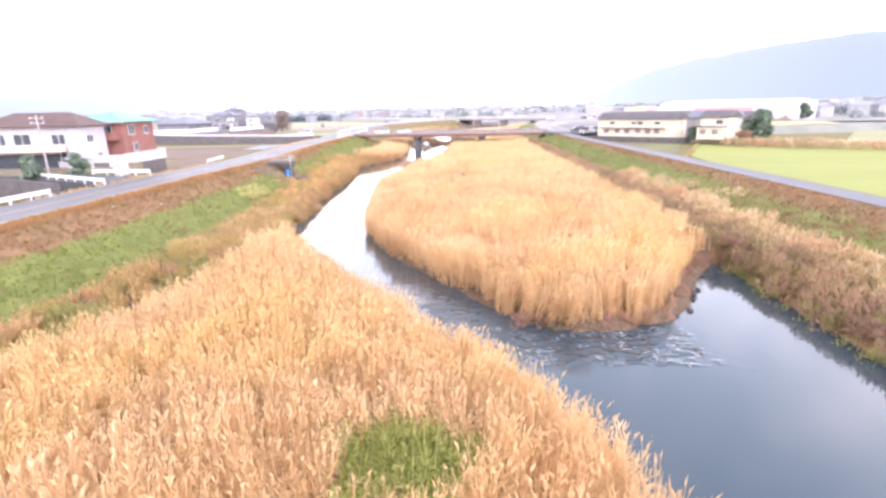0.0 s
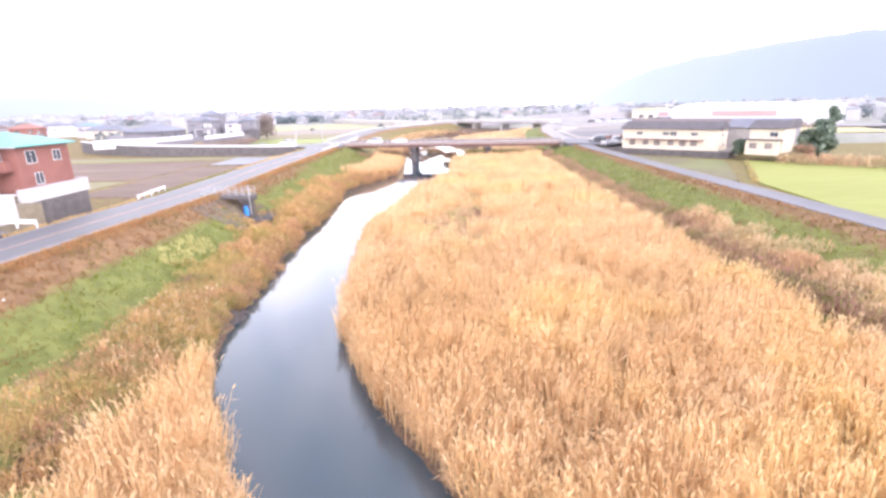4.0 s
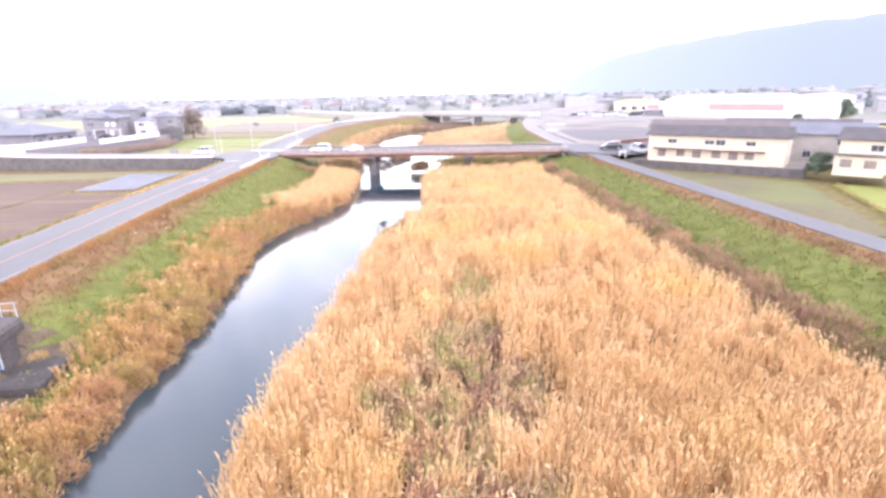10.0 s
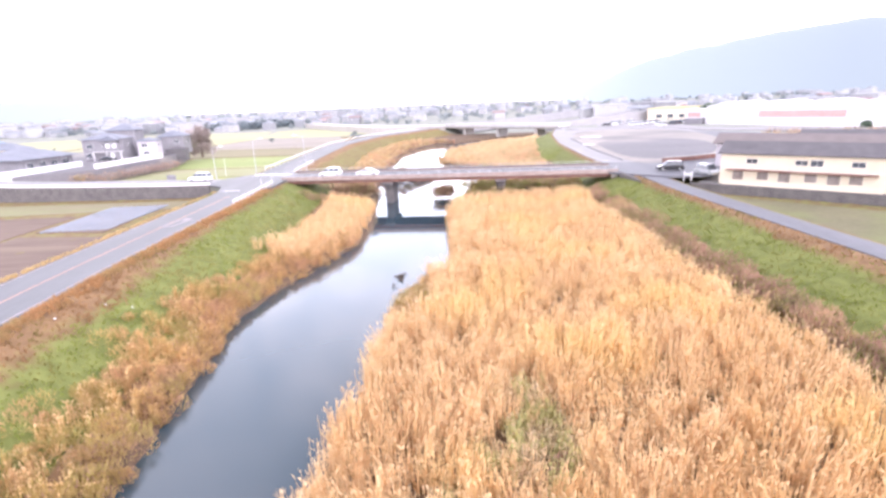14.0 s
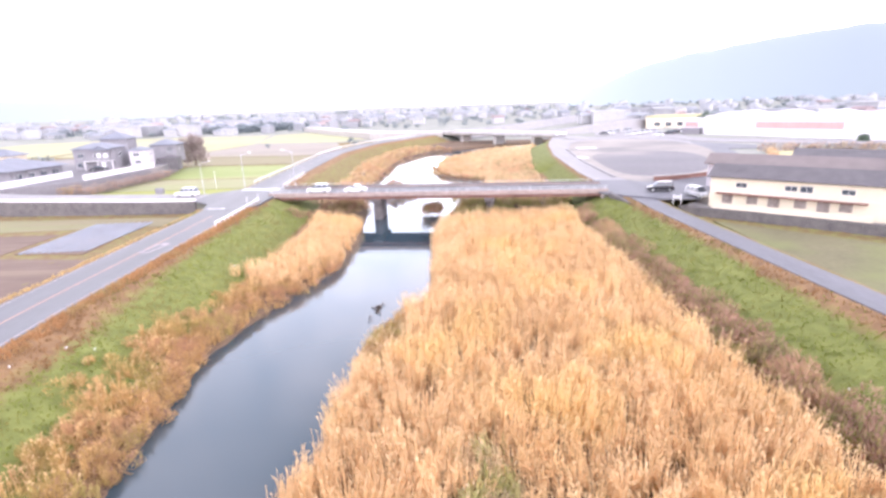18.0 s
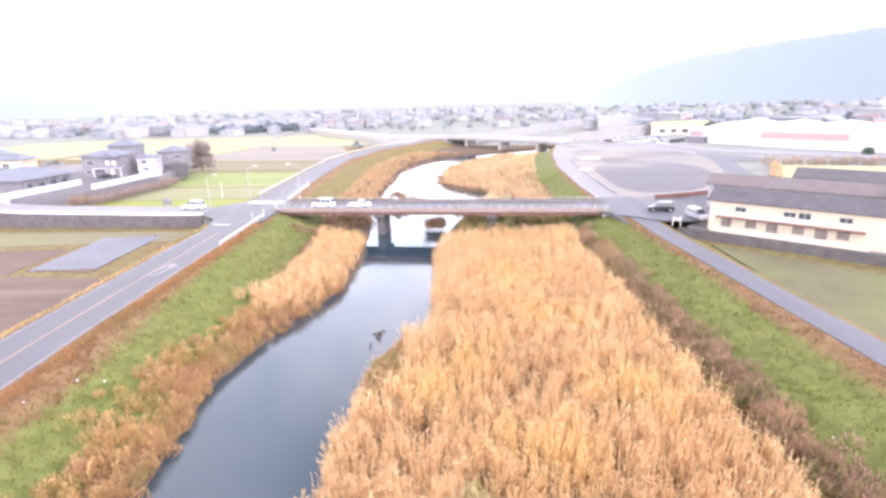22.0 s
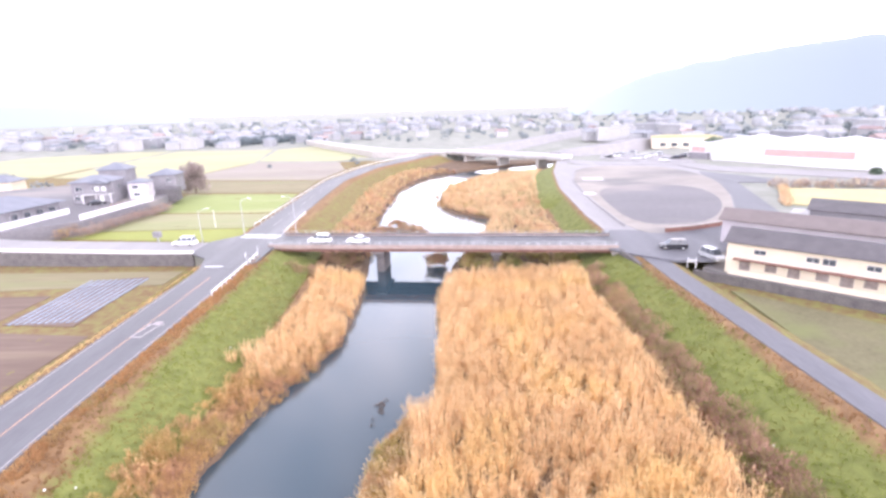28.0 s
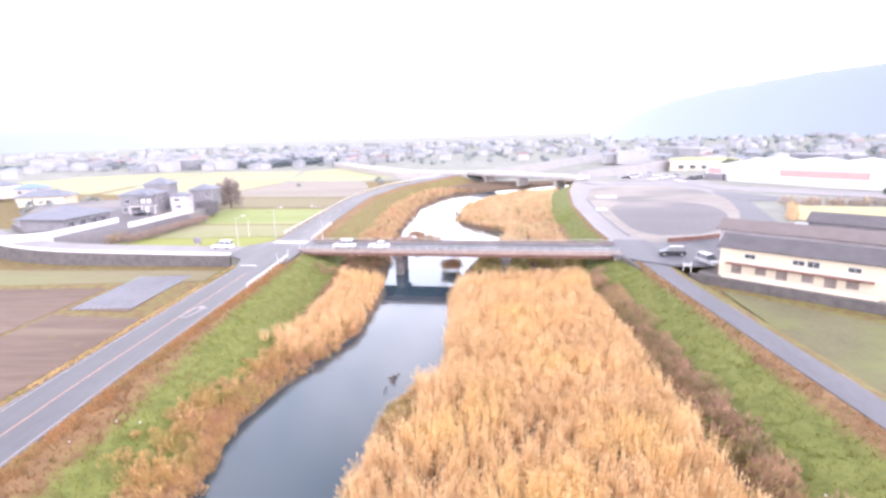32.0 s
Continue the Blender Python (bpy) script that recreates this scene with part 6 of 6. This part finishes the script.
part("block", boxed(-1.4, 1.2, -1.9, 1.7, -0.6, 1.3, bevel=0.12), RUBBLE, footing)
part("broken_edge", boxed(-1.9, -0.9, -2.3, -1.2, -0.6, 0.8, bevel=0.15), RUBBLE, footing)
wing = solid(bmesh.new(), [(43.9, -10.2), (44.6, -10.2), (46.2, -20.5), (45.5, -20.5)], 2.0, lambda x, y: 5.6 + (y + 10.2) * 0.09)
tagged(link_mesh("wing_wall", wing, CONCRETE_DARK), "dark sloping wing wall beside the bridge end", "retaining wall", kind="structure")
shrub_band("hedge", np.array([(-75 + 0.1 * k + math.sin(k * 2.1), 19 + 0.85 * k, 4.6) for k in range(40)]), 1.5, 70, 0.2, [TWIGS, BRAMBLE], 86, "grey-brown scrub on the slope below the white wall", "hedge")
shrub_band("drift_brush", np.array([(5.2 + g.normal(0, 0.5), -49.6 + g.normal(0, 1.1), 0.02) for k in range(14)]), 0.3, 14, 0.1, [BARK], 91, "dark drowned twigs in the water", "driftwood")
shrub_band("river_bush", np.array([(10.9 + g.normal(0, 0.85), 0.6 + g.normal(0, 0.9), 0.8 + abs(g.normal(0, 0.9))) for k in range(34)]), 1.0, 70, 0.14, [BRAMBLE, GREEN_SCRUB], 92, "dark brown bush standing at the pier", "bush")
shrub_band("river_bush", np.array([(-8.5 + g.normal(0, 2.4), 1.0 + g.normal(0, 2.6), 1.2 + abs(g.normal(0, 0.6))) for k in range(60)]), 0.8, 70, 0.14, [BRAMBLE, GREEN_SCRUB], 93, "dark brown bush under the bridge", "bush")
shrub_band("islet_scrub", np.array([(0.4 + s * 7.5, 28.5 + g.normal(0, 1.3), 0.2 + g.uniform(0, 3.2) * (1 - abs(s))) for s in np.linspace(-1, 1, 90)]), 0.9, 60, 0.18, [BRAMBLE, SCRUB], 94, "brown overgrown islet in the river", "islet")


def foam_streaks():
    """Curved, tapering streaks of foam that follow the current."""
    r = np.random.default_rng(95)
    verts, faces = [], []
    while len(verts) < 3000:
        x, y = r.uniform(14.5, 27.5), r.uniform(-155.4, -150.6)
        if noise.noise((x * 0.6, y * 0.9, 3)) < 0.02:
            continue
        a, bend, step, w = r.normal(-0.45, 0.35), r.normal(0, 0.25), r.uniform(0.04, 0.13), r.uniform(0.005, 0.016)
        first = len(verts)
        for k in range(6):
            wide = w * math.sin(math.pi * (k + 0.4) / 6)
            z = 0.06 + 0.1 * noise.noise((x * 1.1 + y * 0.7, y * 2.6 - x * 0.5, 0)) + 0.02
            verts += [(x - math.sin(a) * wide, y + math.cos(a) * wide, z), (x + math.sin(a) * wide, y - math.cos(a) * wide, z)]
            x, y, a = x + math.cos(a) * step, y + math.sin(a) * step, a + bend
        for k in range(5):
            i = first + 2 * k
            faces += [(i, i + 1, i + 3), (i, i + 3, i + 2)]
    ob = from_arrays("foam", np.array(verts), np.array(faces), [FOAM])
    return tagged(ob, "white foam streaks over shallow rapids", "foam", kind="stuff")


foam_streaks()


def rapids():
    """A broken, rippled sheet of shallow water between the two reed beds."""
    xs, ys = np.linspace(5.5, 30.5, 190), np.linspace(-156.2, -141.0, 130)
    gx, gy = np.meshgrid(xs, ys)
    edge = np.clip(np.minimum(np.minimum(gx - xs[0], xs[-1] - gx) / 3.0, np.minimum(gy - ys[0], ys[-1] - gy) / 1.2), 0, 1)
    wave = np.array([[noise.noise((x * 1.1 + y * 0.7, y * 2.6 - x * 0.5, 0)) + 0.6 * noise.noise((x * 3.1, y * 5.3, 4)) for x in xs] for y in ys])
    z = -0.04 + edge * (0.07 + 0.1 * wave * np.clip(1 - (gy + 151) / 12, 0.25, 1))
    i = np.arange(len(ys) - 1)[:, None] * len(xs) + np.arange(len(xs) - 1)[None]
    faces = np.stack([i, i + 1, i + len(xs) + 1, i + len(xs)], -1).reshape(-1, 4)
    ob = from_arrays("water_rapids", np.stack([gx, gy, z], -1).reshape(-1, 3), faces, [WATER], smooth=True)
    return tagged(ob, "shallow rippled rapids between the reed beds", "river", kind="structure")


rapids()
for k in range(9):
    x, y = ((-17.5, -66), (-16, -65), (41, -72), (39.5, -76), (-17.2, -128), (-19, -133), (-14.5, -40), (40.6, -60), (-18.6, -70))[k]
    bm = bmesh.new()
    bmesh.ops.create_icosphere(bm, subdivisions=1, radius=0.09)
    for v in bm.verts:
        v.co *= 1 + 0.5 * noise.noise(v.co * 7 + Vector((k, 0, 0)))
    ob = link_mesh("litter", bm, WHITE_STEEL)
    ob.matrix_world = pose(x, y, height(x, y) + 0.2)
    tagged(ob, "crumpled white litter lying in the grass", "litter", "litter on the banks")

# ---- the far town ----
# Haze put into the colours: walls, roofs and panes paled towards one tone
HAZED_WALL = material("far_hazed_wall", (0.25, 0.255, 0.275), (0.4, 0.395, 0.405), 0.1, 1, 0.8, bump=0, random_by="object", spread=0.3)
HAZED_ROOF = material("far_hazed_roof", (0.19, 0.205, 0.235), (0.3, 0.31, 0.335), 0.1, 1, 0.6, bump=0, random_by="object", spread=0.3)
HAZED_RED_ROOF = material("far_hazed_red_roof", (0.22, 0.16, 0.165), (0.34, 0.26, 0.25), 0.1, 1, 0.6, bump=0, random_by="object", spread=0.3)
# Leaf colour greyed and lightened to carry the haze over the town trees
HAZED_LEAF = material("far_trees", (0.19, 0.22, 0.23), (0.27, 0.3, 0.31), 0.05, 0.6, 0.8, bump=0, random_by="island", spread=0.2)
HAZED_GLASS = material("far_hazed_glass", (0.28, 0.285, 0.3), (0.34, 0.345, 0.36), 0.5, 3, 0.2, bump=0.0)
protos = []
for k, (w, d, h, gable, roof, label) in enumerate(((11, 8, 5.6, False, HAZED_ROOF, "two-storey town house with a grey hip roof"), (9, 8, 5.8, True, HAZED_ROOF, "two-storey town house with a grey gabled roof"), (14, 9, 3.4, False, HAZED_ROOF, "low town house with a wide grey roof"),
                                                   (10, 8, 5.6, True, HAZED_RED_ROOF, "two-storey town house with a haze-pale red roof"), (22, 12, 8.5, True, HAZED_WALL, "large pale flat-roofed building"))):
    e = house("town_house", -300 - 20 * k, 420, 3.0, 0, w, d, h, HAZED_WALL, roof, label, [("s", -w / 4, h - 2.2, 1.7, 1.3), ("s", w / 4, h - 2.2, 1.7, 1.3), ("e", 0, h - 2.2, 1.6, 1.2)], rise=0.6 if k == 4 else 1.8, gable=gable, group="far town")
    # Dark panes give way to ones with the haze in their colour
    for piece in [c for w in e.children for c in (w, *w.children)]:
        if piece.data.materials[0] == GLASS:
            piece.data.materials[0] = HAZED_GLASS
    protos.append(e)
g = np.random.default_rng(96)


def town(x0, x1, y0, y1, n, z, skip=lambda x, y: False):
    for _ in range(n):
        x, y = g.uniform(x0, x1), g.uniform(y0, y1)
        if skip(x, y):
            continue
        copy_thing(protos[int(g.choice(5, p=(0.32, 0.24, 0.22, 0.14, 0.08)))], pose(x, y, z + float(far_rise(x, y)), 0, 0, g.choice((0, 90)) + g.normal(0, 14)))


town(-430, -175, 318, 500, 64, 3.0)
town(-175, -60, 330, 520, 26, 3.0)
town(150, 420, 130, 330, 50, 4.6, lambda x, y: abs(x - 165) < 70 and y < 165)
town(-330, -135, 62, 140, 40, 4.5, lambda x, y: x > -205)
town(-520, -340, 130, 330, 26, 3.0)
town(-160, 160, 380, 620, 26, 3.0)
town(120, 300, 190, 420, 16, 4.6)
town(200, 460, 60, 400, 36, 4.6, lambda x, y: abs(x - 215) < 40 and y < 110)
town(240, 420, -80, 60, 14, 4.6)


def roofscape(n, seed):
    """The town's farther houses, joined: walls under ridged roofs."""
    r = np.random.default_rng(seed)
    verts, faces, index = [], [], []
    while len(verts) < n * 10:
        x, y = r.uniform(-640, 640), r.uniform(330, 960)
        d = math.hypot(x, y + 100)
        if not 560 < d < 960:
            continue
        w, q, h, top = r.uniform(4, 8), r.uniform(3.4, 5), r.uniform(3, 6.2), r.uniform(1.2, 2.2)
        m = pose(x, y, 3 + float(far_rise(x, y)), 0, 0, r.choice((0, 90)) + r.normal(0, 15))
        first = len(verts)
        for p in ((-w, -q, 0), (w, -q, 0), (w, q, 0), (-w, q, 0), (-w, -q, h), (w, -q, h), (w, q, h), (-w, q, h), (-w * 0.8, 0, h + top), (w * 0.8, 0, h + top)):
            verts.append(m @ Vector(p))
        for k, f in enumerate(((0, 1, 5), (0, 5, 4), (1, 2, 6), (1, 6, 5), (2, 3, 7), (2, 7, 6), (3, 0, 4), (3, 4, 7), (4, 5, 9), (4, 9, 8), (6, 7, 8), (6, 8, 9), (5, 6, 9), (7, 4, 8))):
            faces.append([first + v for v in f])
            index.append(0 if k < 8 else 1)
    ob = from_arrays("town_houses", np.array(verts), np.array(faces), [HAZED_FAR_WALLS, HAZED_FAR_ROOFS], np.array(index))
    return tagged(ob, "hazy rows of pale houses at the far end of the plain", "houses", kind="stuff")


# Farthest walls and roofs nearly match in tone, haze painted into both
HAZED_FAR_WALLS = material("distant_hazed_walls", (0.29, 0.295, 0.31), (0.34, 0.345, 0.36), 0.1, 1, 0.8, bump=0, random_by="island", spread=0.2)
HAZED_FAR_ROOFS = material("distant_hazed_roofs", (0.25, 0.26, 0.285), (0.31, 0.32, 0.34), 0.1, 1, 0.7, bump=0, random_by="island", spread=0.3)
roofscape(260, 98)
centres = np.array([(g.uniform(-520, 560), g.uniform(330, 900), 4.5) for _ in range(620)] + [(g.uniform(-400, -140), g.uniform(66, 150), 5.5) for _ in range(40)] + [(g.uniform(200, 560), g.uniform(-60, 330), 6) for _ in range(120)])
centres[:, 2] += far_rise(centres[:, 0], centres[:, 1])
shrub_band("far_trees", centres, 3.6, 60, 0.8, [HAZED_LEAF], 97, "hazy trees between the houses of the far town", "trees")


# The blue in this leaf colour is distance haze, painted in
HAZED_WOOD = material("haze_blue_wood", (0.11, 0.14, 0.155), (0.19, 0.22, 0.235), 0.05, 0.6, 0.8, bump=0, random_by="island", spread=0.2)
front = []
for (ax, ay), (bx, by) in (((-460, 372), (-290, 352)), ((-290, 352), (-165, 356)), ((-165, 356), (-125, 400))):
    for _ in range(44):
        k = g.uniform(0, 1)
        front.append((ax + (bx - ax) * k + g.normal(0, 4), ay + (by - ay) * k + abs(g.normal(0, 14)), 5.0 + g.uniform(0, 2)))
front += [(g.uniform(-420, -120), g.uniform(400, 560), 6.0) for _ in range(70)] + [(g.uniform(190, 420), g.uniform(140, 330), 7.5) for _ in range(40)]
shrub_band("wood_edge", np.array(front), 5.0, 80, 0.9, [HAZED_WOOD], 99, "haze-tinted blue-green trees and hedges before the town", "trees")
shrub_band("lone_bushes", np.array([(-37.3, 178, 4.6), (-36.2, 179, 5.6), (-77.5, 164, 4.4), (-33.5, 172, 4.2)]), 1.5, 70, 0.3, [HAZED_WOOD], 100, "small dark bushes standing in the fields", "trees")


# ---- hills on the horizon ----
def hill(name, az0, az1, far, top, seed, tint, bright, label):
    """A wooded ridge between two bearings (degrees right of the valley), far behind everything."""
    n, rows = 90, 8
    verts = []
    for j in range(rows):
        for i in range(n):
            u = i / (n - 1)
            a = radians(az0 + (az1 - az0) * u)
            rise = top(u) * (1 + 0.05 * noise.noise((u * 24, seed, 0.0))) * math.sin(j / (rows - 1) * math.pi / 2)
            d = far + 30 * j
            verts.append((12 + math.sin(a) * d, -100 + math.cos(a) * d, rise))
    i = np.arange(rows - 1)[:, None] * n + np.arange(n - 1)[None]
    faces = np.stack([i, i + 1, i + n + 1, i + n], -1).reshape(-1, 4)
    # Distance haze is painted as pale glow, stronger where the ridge fades
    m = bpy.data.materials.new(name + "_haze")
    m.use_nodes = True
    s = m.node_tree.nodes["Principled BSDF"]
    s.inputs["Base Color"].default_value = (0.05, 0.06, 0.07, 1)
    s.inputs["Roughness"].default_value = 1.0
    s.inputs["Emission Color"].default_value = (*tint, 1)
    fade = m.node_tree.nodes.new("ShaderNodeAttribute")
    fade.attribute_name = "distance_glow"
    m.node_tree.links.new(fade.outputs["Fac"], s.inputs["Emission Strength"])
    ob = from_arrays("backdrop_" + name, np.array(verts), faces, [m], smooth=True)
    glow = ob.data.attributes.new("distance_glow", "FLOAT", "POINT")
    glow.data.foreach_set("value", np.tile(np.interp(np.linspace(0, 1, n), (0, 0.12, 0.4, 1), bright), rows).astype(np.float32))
    return tagged(ob, label, "hill", kind="structure")


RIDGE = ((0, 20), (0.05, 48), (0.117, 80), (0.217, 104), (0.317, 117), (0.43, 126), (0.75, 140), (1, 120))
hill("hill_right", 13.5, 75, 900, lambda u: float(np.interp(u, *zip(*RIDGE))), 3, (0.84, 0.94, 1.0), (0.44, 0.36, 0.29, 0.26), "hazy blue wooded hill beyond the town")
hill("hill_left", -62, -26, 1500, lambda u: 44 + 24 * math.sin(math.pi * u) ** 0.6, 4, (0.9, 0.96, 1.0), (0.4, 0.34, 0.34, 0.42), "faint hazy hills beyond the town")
